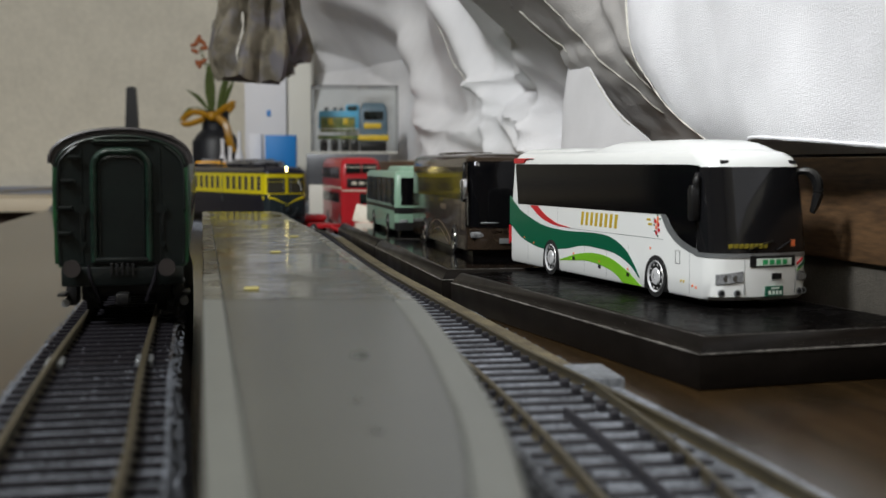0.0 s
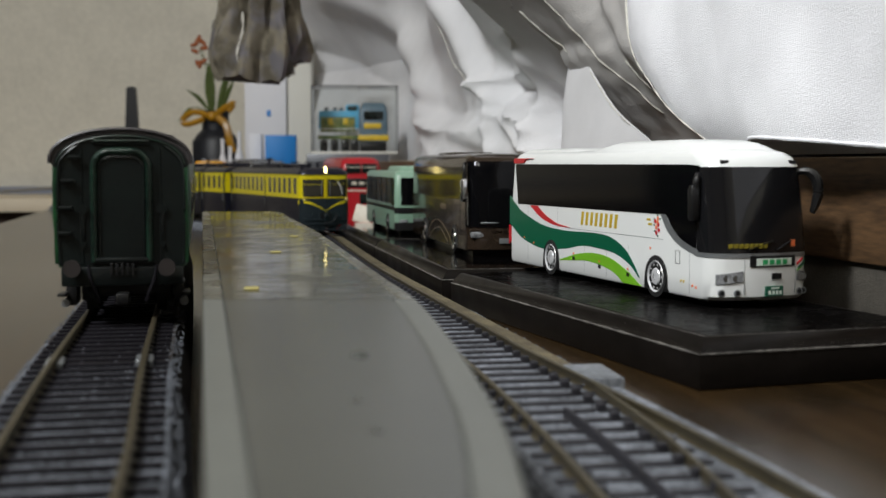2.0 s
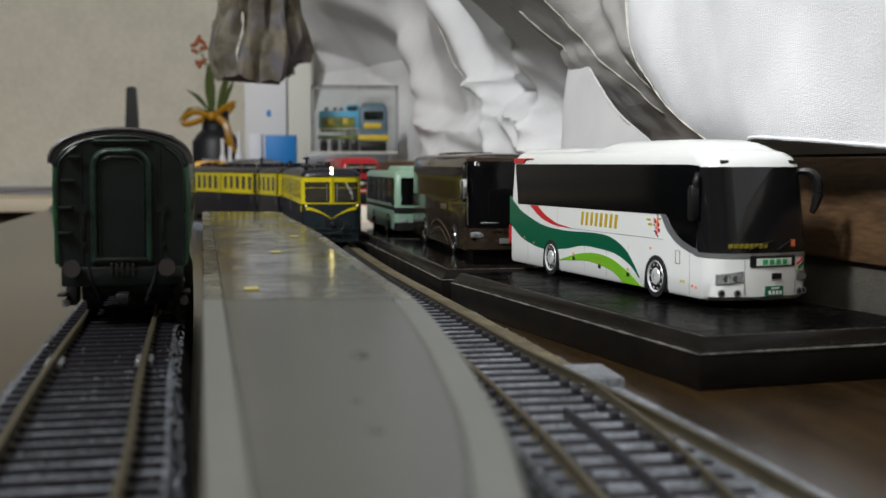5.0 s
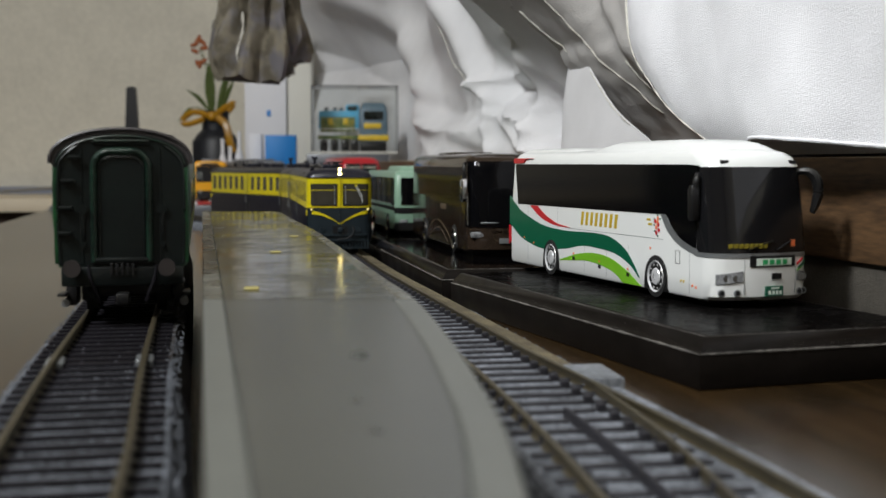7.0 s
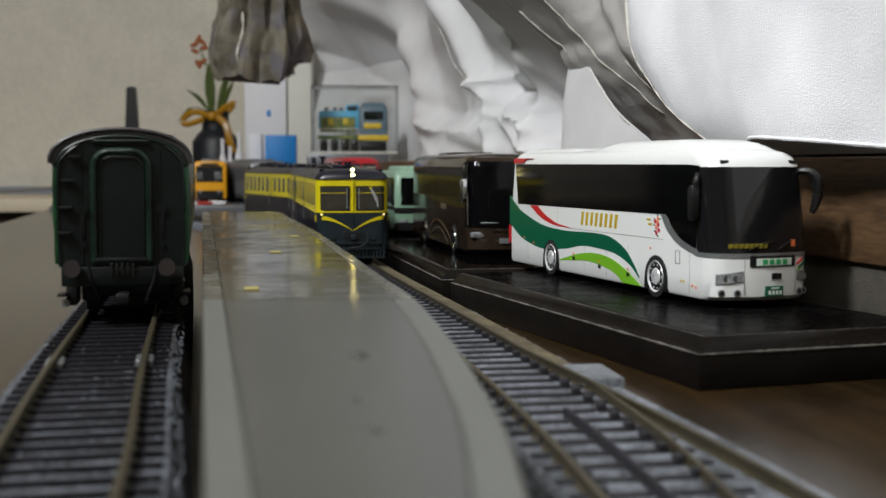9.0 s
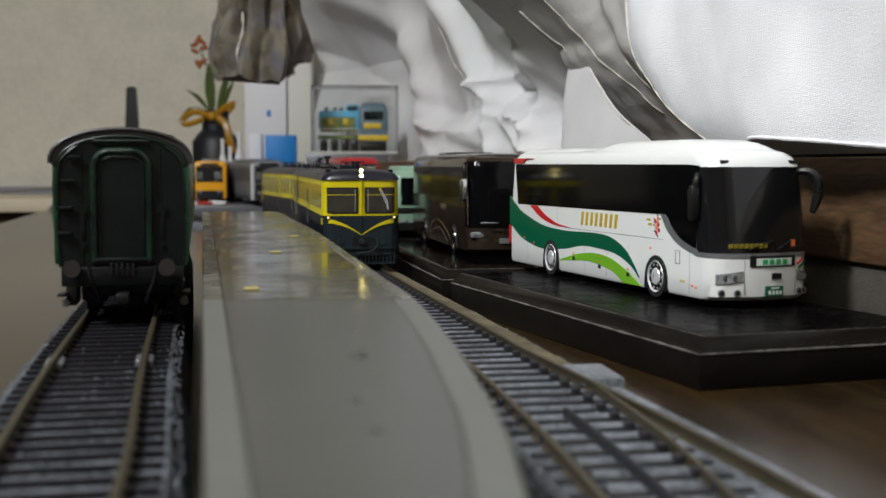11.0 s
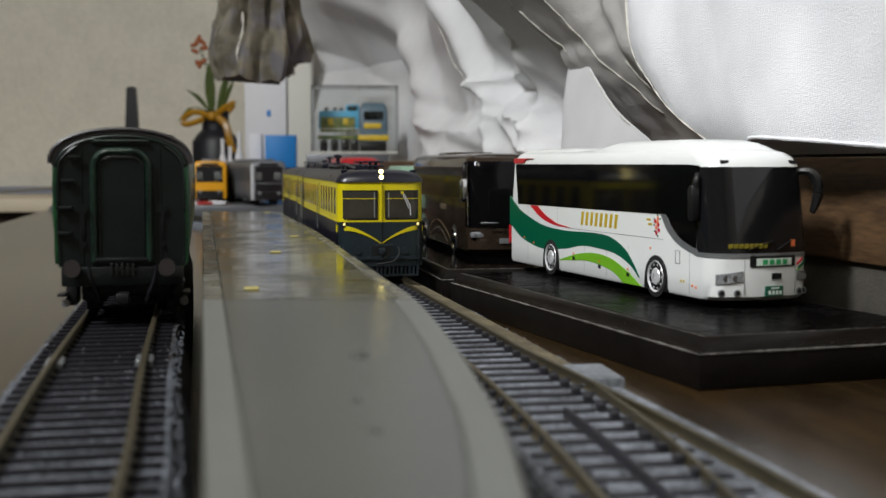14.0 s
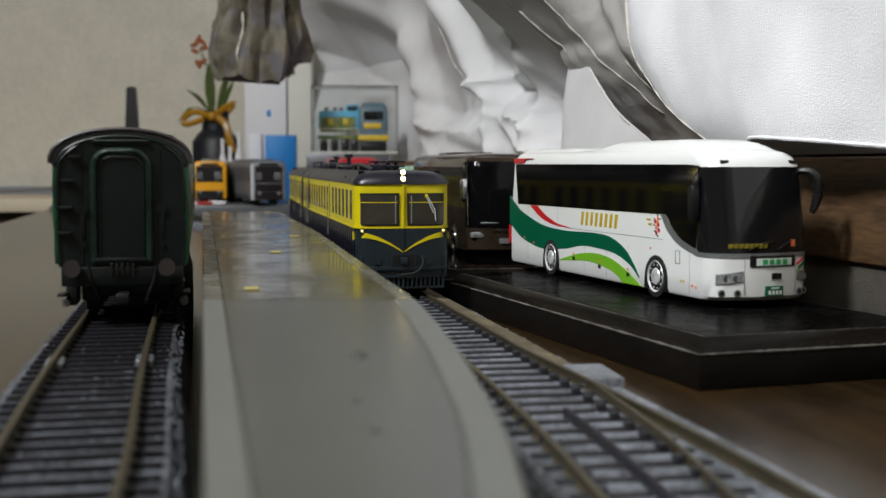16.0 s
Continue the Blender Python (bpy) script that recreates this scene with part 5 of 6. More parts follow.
def power_unit():
    root = thing("power_unit", pose(0, 0, 0), "short yellow and navy engine unit between two railmotor cars", "model railmotor", "cars of the moving railmotor")
    car_body(root, -UNIT, 0, 1, False)
    side_windows(root, [-8 - 11.0 * k for k in range(4)], 5.6, 26.4, 36)
    for s in (-1, 1):
        for x in (-2.0, -46.0):
            part("handrail", tube(B(), [(x, s * 17.4, 17), (x, s * 17.6, 18), (x, s * 17.6, 33), (x, s * 17.4, 34)], 0.28, 5), M["silver"], root, "grey handrail")
    for s in (-1, 1):
        for x in (-2.4, -UNIT):
            part("end_strip", box(B(), x, x + 2.4, s * 16.2, s * 16.64, 7.0, 38.2), M["black"], root, "black end door recess")
    for x in (-6, -16, -28, -40):
        part("roof_box", box(B(), x - 2.5, x + 2.5, -6, 6, 43.2, 46.0, 0.6), M["navy"], root, "dark roof box")
    part("exhaust", rod(B(), (-10, -4, 43.0), (-10, -4, 47.4), 1.6, 10), M["navy"], root, "dark exhaust stack")
    for x in (3, -UNIT - 3):
        part("gangway", box(B(), x - 2.9, x + 2.9, -10, 10, 8, 37, 0.4), M["black"], root, "black gangway bellows")
    bogie(root, -UNIT / 2)
    return root


lead_car = drive_car("railmotor_car", "yellow and navy model railmotor car with two lit headlamps", CAR)
unit_car = power_unit()
tail_car = drive_car("railmotor_car", "yellow and navy model railmotor trailing car", TAIL)


# ---- dark green coach on the siding ----
def green_coach(m):
    root = thing("passenger_coach", m, "dark green model passenger coach with blackened end", "model coach")
    L, W = 235.0, 33.0
    part("body", levels(B(), [(13.0, -L, 0, 31.0, 1.6), (17, -L, 0, 32.2, 1.6), (26, -L, 0, 33.4, 1.6), (38, -L, 0, 33.0, 1.6), (40, -L, 0, 32.2, 1.6)], 4, 0.5, 1.0), M["coach_green"], root, "green coach sides")
    # curved roof with a lip over the end
    prof = [(16.6 * math.cos(math.pi * k / 24), 38.4 + 8.4 * math.sin(math.pi * k / 24) ** 0.8) for k in range(25)]
    part("roof", loft(B(), [[(x, y * q, 38.4 + (z - 38.4) * q - (0 if q > 0.99 else 0.3)) for y, z in prof] for x, q in ((-L, 1), (0.2, 1.0), (0.9, 0.985))]), M["coach_roof"], root, "dark grey rounded roof")
    rim = [(0.8, y * 1.02, z + 0.2) for y, z in prof]
    part("roof_lip", tube(B(), rim, 0.55, 6), M["coach_roof"], root, "worn roof lip")
    part("roof_bead", tube(B(), [(1.1, y * 0.93, z - 1.5) for y, z in prof[1:-1]], 0.28, 6), M["coach_frame"], root, "worn green bead under the roof")
    inner = [(y * 0.965, z - 0.9) for y, z in prof]
    endp = [(-15.9, 26)] + [(-15.0, 13.4)] + [(15.0, 13.4)] + [(15.9, 26)] + inner
    part("end_panel", loft(B(), [[(0.35, y, z) for y, z in endp], [(0.95, y, z) for y, z in endp]]), M["coach_end"], root, "black-green flat end panel")

    def arch(w, z0, z1, r):
        a = [(-w, z0)] + [(-w + r - r * math.cos(math.pi / 2 * k / 6), z1 - r + r * math.sin(math.pi / 2 * k / 6)) for k in range(7)]
        return a + [(-y, z) for y, z in a[::-1]]
    frame_pts = arch(6.6, 14.4, 41.6, 4.0)
    part("gangway_frame", tube(B(), [(1.4, y, z) for y, z in frame_pts], 0.85, 8), M["coach_frame"], root, "worn green gangway door frame")
    dp = arch(5.9, 14.4, 40.8, 3.6)
    part("gangway_door", loft(B(), [[(0.9, y, z) for y, z in dp], [(1.25, y, z) for y, z in dp]]), M["coach_end"], root, "dark gangway door")
    inner_pts = arch(5.4, 14.6, 40.2, 3.4)
    part("door_bead", tube(B(), [(1.4, y, z) for y, z in inner_pts], 0.3, 6), M["coach_end"], root, "dark inner door bead")
    part("door_sill", box(B(), 0.9, 2.2, -6.6, 6.6, 14.2, 15.4, 0.4), M["coach_end"], root, "dark door sill")
    for s in (-1, 1):
        part("corner_strip", box(B(), 0.6, 1.2, s * 15.6 - 0.5, s * 15.6 + 0.5, 14, 37.5, 0.2, 1), M["coach_green"], root, "bare green corner strip")
        part("end_pipe", tube(B(), spline([(1.4, s * 8.2, 13.6), (2.2, s * 7.6, 10), (2.6, s * 6.4, 7), (2.2, s * 5.6, 4.6)], 4), 0.4, 6), M["side_sleeper"], root, "black brake hose")
    part("door_head", box(B(), 0.9, 1.6, -6.8, 6.8, 43.2, 44.2, 0.3), M["coach_end"], root, "dark rain strip")
    part("rain_lip", tube(B(), [(1.7, -6.6, 44.1), (1.7, 6.6, 44.1)], 0.28, 6), M["coach_frame"], root, "worn green strip edge")
    for y in (-9.4, 9.4):
        part("panel_seam", tube(B(), [(1.0, y, 14), (1.0, y, 42.6)], 0.16, 5), M["coach_end"], root)
    for s in (-1, 1):
        rib = [(1.0, s * 14.8, 14), (1.05, s * 15.2, 24), (1.05, s * 14.8, 37), (1.05, s * 13.4, 40.4), (1.05, s * 10.6, 42.8)]
        part("corner_rib", tube(B(), spline(rib, 4), 0.4, 6), M["coach_end"], root, "raised corner rib")
    for z, y in ((40.0, -11.0), (34.2, -12.6), (27.6, -13.2), (21.4, -13.4)):
        part("step", box(B(), 0.8, 2.4, y - 1.6, y + 1.6, z - 0.3, z + 0.5, 0.2), M["coach_end"], root, "small end step")
    for y in (-9.4, 9.6):
        lamp_iron = part("lamp_bracket", box(B(), 0.8, 1.4, y - 0.5, y + 0.5, 18.5, 28, 0.2), M["coach_end"], root, "dark lamp bracket")
        part("bracket_boss", rod(B(), (0.9, y, 27.4), (1.6, y, 27.4), 1.3, 14), M["coach_end"], lamp_iron)
        part("bracket_foot", rod(B(), (0.9, y, 18.6), (1.5, y, 18.6), 0.8, 12), M["coach_end"], lamp_iron)
    part("buffer_beam", box(B(), -1.5, 1.8, -14.6, 14.6, 8.4, 13.2, 0.5), M["coach_end"], root, "black buffer beam")
    for y in (-11.6, 10.8):
        part("buffer_shank", rod(B(), (1.5, y, 13.2), (6.0, y, 13.2), 1.6, 12), M["black"], root, "black buffer shank")
        part("buffer_head", rod(B(), (6.0, y, 13.2), (6.9, y, 13.2), 2.1, 18), M["buffer"], root, "dusty brown buffer head")
    for k in range(-2, 3):
        part("gangway_spring", box(B(), 1.6, 2.4, k * 1.3 - 0.3, k * 1.3 + 0.3, 11.0, 14.0, 0.1, 1), M["black"], root)
    part("coupler", box(B(), 0, 5.0, -1.6, 1.6, 4.0, 6.8, 0.5), M["black"], root, "black coupler")
    for s in (-1, 1):
        part("foot_step", box(B(), -12, -3, s * 15.2 - 1, s * 15.2 + 1, 5.4, 6.1, 0.2), M["black"], root, "black footboard")
        part("axle_box", box(B(), -20, -10, s * 13.4 - 1.4, s * 13.4 + 1.4, 2.4, 8.4, 0.6), M["black"], root, "black axle box")
        part("axle_cap", rod(B(), (-10, s * 14.6, 3.4), (-6.5, s * 14.6, 3.4), 1.1, 10), M["silver"], root, "dull metal axle cap")
        for k in range(9):
            part("side_window", box(B(), -18 - k * 24, -6 - k * 24, s * 16.2, s * 16.85, 25, 34, 0.3, 1), M["smoke_glass"], root, "dark side window")
    for x in (-30, -200):
        bogie(root, x)
    return root


green_coach(at(-79.4, 301, 14.5, -90 + 11.2))


# ---- trains parked far along the table ----
def far_train(name, m, label, face, shell, edge, L, bumper):
    root = thing(name, m, label, "model train")
    part("body", levels(B(), [(5, -L, 0, 31, 2.5), (7, -L, 0, 32.5, 2.5), (36, -L, 0, 32.5, 2.5), (39, -L, -0.6, 30, 4), (40.6, -L, -1.4, 24, 5)], 5, 0.6, 1), shell, root, "painted train body")
    part("front_frame", levels(B(), [(4.5, -3, 0.7, 33.2, 2.6), (36.2, -3, 0.7, 33.2, 2.6), (39.4, -3, 0.2, 30.4, 4), (41.0, -3, -0.6, 24, 5)], 5, 0.6, 0.5), edge, root, "bright front frame")
    part("front_window", levels(B(), [(20.5, -1, 1.0, 27.5, 1.5), (36, -1, 1.0, 27.5, 1.5)], 5, 0.6, 0.4), M["train_black"], root, "dark front window")
    part("front_apron", levels(B(), [(12.2, -1, 1.0, 27.5, 1.5), (20.2, -1, 1.0, 27.5, 1.5)], 5, 0.6, 0.4), face, root, "front panel")
    part("bumper", levels(B(), [(4.6, -1, 1.3, 27.5, 1.5), (12.0, -1, 1.3, 27.5, 1.5)], 5, 0.6, 0.4), bumper, root, "dark lower front")
    for y in (-9, 9):
        part("front_lamp", rod(B(), (1.0, y, 11), (2.2, y, 11), 1.6, 10), M["lens"], root, "front lamp")
        # pale panes stand in for reflections on the dark front window
        part("reflection_pane", box(B(), 1.4, 1.9, y - 4.4, y + 2.4, 23, 30.5, 0.4), M["reflection_grey"], root, "pale pane with the window's reflection in its colour")
    for s in (-1, 1):
        for k in range(8):
            part("side_window", box(B(), -18 - k * 20, -6 - k * 20, s * 15.9, s * 16.5, 22, 34, 0.3, 1), M["train_black"], root, "dark side window")
        for k in range(9):
            part("side_pillar", box(B(), -4.6 - k * 20, -2.4 - k * 20, s * 16.0, s * 16.7, 9, 35, 0.2, 1), edge, root, "painted door pillar")
    part("sign_box", box(B(), 0.9, 1.7, -9, 9, 36.4, 39.0, 0.3), M["train_black"], root, "dark sign box")
    part("front_rail", box(B(), 1.2, 1.9, -12, 12, 19.6, 20.6, 0.2, 1), edge, root, "front waist rail")
    for k in range(5):
        part("roof_unit", box(B(), -30 - k * 32, -12 - k * 32, -8, 8, 40, 43, 0.8), M["train_grey"], root, "grey roof unit")
    for x in (-26, -L + 26):
        bogie(root, x)
    return root


far_train("parked_train", at(-229, 1196, 14.5, -90 + 9), "orange-yellow model train with a dark front window", M["train_orange"], M["train_orange"], M["train_orange"], 190, M["train_black"])
grey_train = far_train("parked_train", at(-163, 1140, 14.5, -90 + 19), "dark grey model train with a white front edge", M["train_black"], M["train_grey"], M["train_silver"], 190, M["train_black"])
part("front_edge", box(B(), -2, 1.0, -16.8, -14.2, 4.5, 38, 0.5), M["train_white"], grey_train, "white front corner strip")


# ---- things at the far end ----
def plinth(name, x, y, w, d, h, rz, label):
    t = thing(name, at(x, y, 0, rz), label, "box")
    part("body", box(B(), -w / 2, w / 2, -d / 2, d / 2, 0.05, h, 1.0), M["train_grey"], t)
    return t


plinth("track_riser", -205, 1290, 130, 300, 14.0, 12, "low dark riser under the parked trains")


def carton(name, m, w, d, h, material, label):
    t = thing(name, m, label, "box")
    part("body", box(B(), -w / 2, w / 2, 0, d, 0, h, 0.8), material, t)
    return t


carton("carton", at(-206, 1420, 0.05, 2), 48, 60, 190, M["white_box"], "tall white card box with a small blue mark")
tagged(part("blue_mark", box(B(), -2, 2, -0.4, 0.2, 0, 7), M["blue_box"], None, at=at(-202, 1419, 108)), "small blue print on the white box", "label")
carton("carton", at(-167, 1425, 0.05, 2), 27, 60, 190, M["cream_box"], "tall cream card box")
carton("carton", at(-177, 1330, 0.05, 4), 33, 30, 84, M["blue_box"], "bright blue card box")
carton("carton", at(-207, 1345, 0.05, 4), 14, 30, 86, M["white_box"], "small white and lilac card box")
for k, (x, h) in enumerate(((-232, 72), (-222, 88), (-240, 80))):
    b = thing("small_bottle", at(x, 1330, 0.05), "small pale bottle among the boxes", "bottle")
    part("body", loft(B(), [[(r * math.cos(2 * math.pi * j / 14), r * math.sin(2 * math.pi * j / 14), z) for j in range(14)] for r, z in ((4, 0), (4.4, 2), (4.4, h * 0.7), (2, h * 0.8), (2, h))]), M["white_box"], b)

# flower pot with ribbon
pot = thing("flower_pot", at(-264, 1420, 0.05), "dark blue pot with a gold ribbon, leaves and an orange flower", "potted plant")
part("pot", loft(B(), [[(r * math.cos(2 * math.pi * j / 20), r * math.sin(2 * math.pi * j / 20), z) for j in range(20)] for r, z in ((20, 0), (27, 12), (27, 78), (22, 86), (16, 92), (15, 108), (17, 114))]), M["pot"], pot, "dark blue ceramic pot")
for pts, r in (([(-4, -16, 108), (-22, -18, 112), (-34, -16, 104), (-30, -17, 98), (-10, -17, 104)], 4.5), ([(4, -16, 110), (16, -18, 118), (24, -16, 122), (18, -17, 112)], 4.5), ([(6, -17, 106), (16, -22, 96), (20, -24, 80), (24, -24, 66)], 5.5)):
    part("ribbon", tube(B(), spline(pts, 5), r * 0.8, 6), M["ribbon"], pot, "shiny gold ribbon")
knot = B()
bmesh.ops.create_uvsphere(knot, u_segments=10, v_segments=6, radius=6)
part("knot", knot, M["ribbon"], pot, at=at(-1, -17, 107))


def leaf(pts, w, parent):
    bm = B()
    c = spline(pts, 6)
    rows = []
    n = len(c) - 1
    for i, p in enumerate(c):
        ww = w * math.sin(math.pi * min(0.97, max(0.08, (i + 0.6) / (n + 1)))) ** 0.7
        rows.append([(p.x - ww, p.y + ww * 0.3, p.z), (p.x, p.y - 0.5, p.z - 0.4), (p.x + ww, p.y + ww * 0.3, p.z), (p.x, p.y + 0.8, p.z + 0.3)])
    loft(bm, rows)
    part("leaf", bm, M["stem"], parent, "long green leaf")


leaf([(-4, 0, 110), (-6, -2, 140), (-6, -3, 168)], 6, pot)
leaf([(-6, 0, 112), (-20, -3, 130), (-32, -4, 138)], 3.5, pot)
leaf([(-8, 0, 112), (-26, -3, 118), (-42, -4, 102)], 3.0, pot)
leaf([(2, 0, 112), (10, -2, 140), (18, -3, 166)], 4, pot)
leaf([(6, 0, 112), (14, -2, 132), (22, -3, 150)], 3, pot)
part("stem", tube(B(), spline([(-2, 0, 110), (-6, 0, 150), (-16, -2, 184)], 5), 1.0, 6), M["stem"], pot, "thin green stem")
random.seed(9)
for k in range(9):
    a = k * 0.7
    bm = B()
    bmesh.ops.create_uvsphere(bm, u_segments=8, v_segments=5, radius=1, matrix=Matrix.Rotation(a, 4, "Y") @ Matrix.Diagonal((5.4, 2.6, 2.6, 1)))
    part("petal", bm, M["petal"], pot, "orange petal", at=at(-17 + 9 * math.cos(a) * 0.6, -3 + random.uniform(-4, 4), 186 + 10 * math.sin(a) - (9 if k > 5 else 0)))

# tapered black stand, and a dark solid standing in for a shadow on the wall
stand = thing("black_stand", at(-366, 1440, 0), "tapered black upright stand by the wall", "stand")
part("post", loft(B(), [[(-w, -3, z), (w, -3, z), (w, 3, z), (-w, 3, z)] for w, z in ((12, 0), (8, 90), (5.5, 140), (4.2, 143))]), M["black"], stand)
shadow_solid = thing("wall_shadow_solid", at(-325, 1440, 0), "small dark rounded solid in place of a shadow on the wall", "bottle")
part("body", loft(B(), [[(r * math.cos(2 * math.pi * j / 16), r * math.sin(2 * math.pi * j / 16), z) for j in range(16)] for r, z in ((14, 0), (14, 60), (12, 76), (6, 86))]), M["black"], shadow_solid)
cable = thing("cable", pose(0, 0, 0), "thin grey cable lying along the wall", "cable")
part("cord", tube(B(), spline([(-700, 1560, 12), (-560, 1600, 18), (-480, 1650, 26), (-400, 1690, 50), (-330, 1720, 60)], 8), 2.2, 6), M["cable"], cable)

# clear case with small painted locomotives on a dark carton
support = thing("carton", at(-88, 1128, 0.05, 4), "dark grey carton under the clear display case", "box")
part("body", box(B(), -38, 38, 0, 62, 34, 62, 1.0), M["train_grey"], support, "dark upper carton")
part("tray", box(B(), -36, 38, 1, 61, 0, 34, 1.0), M["cream_box"], support, "pale lower carton")
case = thing("display_case", at(-82, 1135, 62.2, 4), "clear acrylic display case holding small painted locomotives", "display case")
for bx in ((-40, 40, -5, -4, 0, 62), (-40, 40, 49, 50, 0, 62), (-40, -39, -4, 49, 0, 62), (39, 40, -4, 49, 0, 62), (-40, 40, -5, 50, 62, 63)):
    o = part("pane", box(B(), *bx), M["clear"], case, "clear acrylic pane")
    o.visible_shadow = False
for a, b in (((-40, -5, 0), (-40, -5, 62)), ((40, -5, 0), (40, -5, 62)), ((-40, -5, 62), (40, -5, 62)), ((4, -5, 0), (4, -5, 62))):
    part("edge", rod(B(), a, b, 0.22, 6), M["train_silver"], case, "bright polished edge")
part("floor_plate", box(B(), -40, 40, -5, 50, -0.1, 2.0, 0.4), M["cream_box"], case, "pale case floor")
loco = thing("locomotive", at(-97, 1140, 64.4, 4), "small pale blue locomotive with green painted side in a case", "model locomotive")
part("body", box(B(), -19, 19, 2, 22, 20, 38, 1.5), M["loco_blue"], loco, "pale blue body")
part("art_panel", box(B(), -17, 15, 1.4, 2.4, 18, 32, 0.4), M["loco_green"], loco, "green pictured side panel")
part("cab", box(B(), 6, 19, 4, 20, 36, 44, 2), M["loco_blue"], loco, "blue cab")
for x in (-18, -8, 2, 11):
    part("wheel_set", box(B(), x, x + 7, 3, 20, 0, 11, 2), M["black"], loco, "black wheel set")
part("frame", box(B(), -20, 20, 2, 22, 11.5, 15, 0.5), M["loco_green"], loco, "dark green frame")
for x in (-17, -10, -3, 4):
    part("louvre", box(B(), x, x + 4.5, 0.9, 1.6, 25, 31, 0.3), M["loco_yellow"] if x in (-10, 4) else M["loco_green"], loco, "painted side panel")
for x in range(-18, 20, 6):
    part("handrail_post", rod(B(), (x, 0.6, 15), (x, 0.6, 21), 0.35, 6), M["train_white"], loco)
part("handrail", rod(B(), (-19, 0.6, 21), (19, 0.6, 21), 0.35, 6), M["train_white"], loco, "white handrail")
part("cab_pane", box(B(), 8, 17, 3.6, 4.4, 38, 42.5, 0.3), M["smoke_glass"], loco, "dark cab window")
for x in (-12, -4, 2):
    part("roof_fitting", rod(B(), (x, 10, 37.5), (x, 10, 41), 1.6, 8), M["loco_grey"], loco)
loco2 = thing("locomotive", at(-65, 1142, 64.4, 4), "small grey and yellow locomotive in a clear case", "model locomotive")
part("body", levels(B(), [(9, -13, 13, 22, 2), (36, -13, 13, 22, 2), (43, -11, 11, 17, 4), (45, -9, 9, 12, 4)], 4, 0, 2), M["loco_grey"], loco2, "grey-blue body")
part("cab_window", box(B(), -9, 9, -11.6, -10.8, 29, 37, 0.4), M["smoke_glass"], loco2, "dark cab window")
part("front_band", box(B(), -9, 7, -11.8, -10.6, 21, 26, 0.4), M["loco_yellow"], loco2, "yellow band")
part("front_band", box(B(), -14, 14, -11.8, -10.6, 10, 15, 0.4), M["loco_yellow"], loco2, "yellow band")
part("chassis", box(B(), -12, 12, -9, 9, 0, 9, 1), M["black"], loco2, "black chassis")

# scraps on the table: red card, white papers
for k, (x, y, w, d, c, lab, rz) in enumerate(((-226, 1152, 7, 6, "bus_red", "small crumpled red scrap", 20), (-214, 1160, 9, 5, "white_box", "small white paper scrap", -12), (-238, 1150, 6, 6, "white_box", "small white paper scrap", 30))):
    sc = thing("paper_scrap", at(x, y, 14.2, rz), lab, "scrap")
    part("sheet", loft(B(), [[(-w, -d, 0), (w, -d, 1), (w, -d, 2), (-w, -d, 1)], [(-w, 0, 3), (w, 0, 2), (w, 0, 3), (-w, 0, 4)], [(-w, d, 0), (w, d, 1), (w, d, 2), (-w, d, 1)]]), M[c], sc)
# red clutter by the double-decker
tow = thing("toy_trailer", at(-92, 905, 0.05, -60), "red toy trailer with small wheels beside the bus", "toy vehicle")
part("bed", box(B(), -24, 22, -9, 9, 6, 9, 0.8), M["bus_red"], tow, "red bed")
part("wing", box(B(), -22, -8, -11, 11, 9, 15, 3, 3), M["bus_red"], tow, "red mudguard")
for x in (-16, 12):
    for s in (-1, 1):
        wheel(tow, x, s * 11, 4.6, 3.0, M["silver"], s)
part("drawbar", tube(B(), [(20, 0, 7), (34, 0, 5), (40, 4, 6)], 1.2, 6), M["bus_red"], tow, "red drawbar")
card = thing("folded_card", at(-61, 905, 0.05, -10), "cream folded card leaning beside the red bus", "card")
part("sheet", box(B(), -7, 7, -0.8, 0.8, 0, 13.5, 0.4, 2, Matrix.Translation((0, 0, 9)) @ Matrix.Rotation(radians(-16), 4, "X") @ Matrix.Rotation(radians(12), 4, "Y")), M["cream"], card)
part("base", box(B(), -6, 12, -2, 10, 0, 9.2, 1.0), M["bus_red"], card, "red card base")

# ---- white cloth hung along the board ----
HANG = [(-400, 0), (560, 0), (700, -14), (860, -34), (960, -30), (1100, 0), (1230, 34), (1340, 66)]


# stretches of the cloth that lean out or tuck in: from k, to k, softness, rows of height and lean
PANELS = [
    (915, 1300, 22, [(50, 0), (112, 6), (162, -18), (245, 30), (320, 58)]),
    (345, 600, 40, [(50, 0), (100, 3), (180, 15), (320, 30)]),
    (540, 740, 34, [(50, 10), (90, -16), (200, 12), (320, 20)]),
    (412, 470, 8, [(50, 6), (98, -20), (165, 22), (320, 40)]),
    (322, 396, 8, [(50, 8), (80, -34), (150, 34), (320, 66)]),
    (150, 330, 14, [(50, -40), (320, -40)]),
]


def hang_line(k):
    for (a, b), (c, d) in zip(HANG, HANG[1:]):
        if a <= k <= c:
            t = (k - a) / (c - a)
            return b + (d - b) * t * t * (3 - 2 * t)
    return HANG[-1][1]


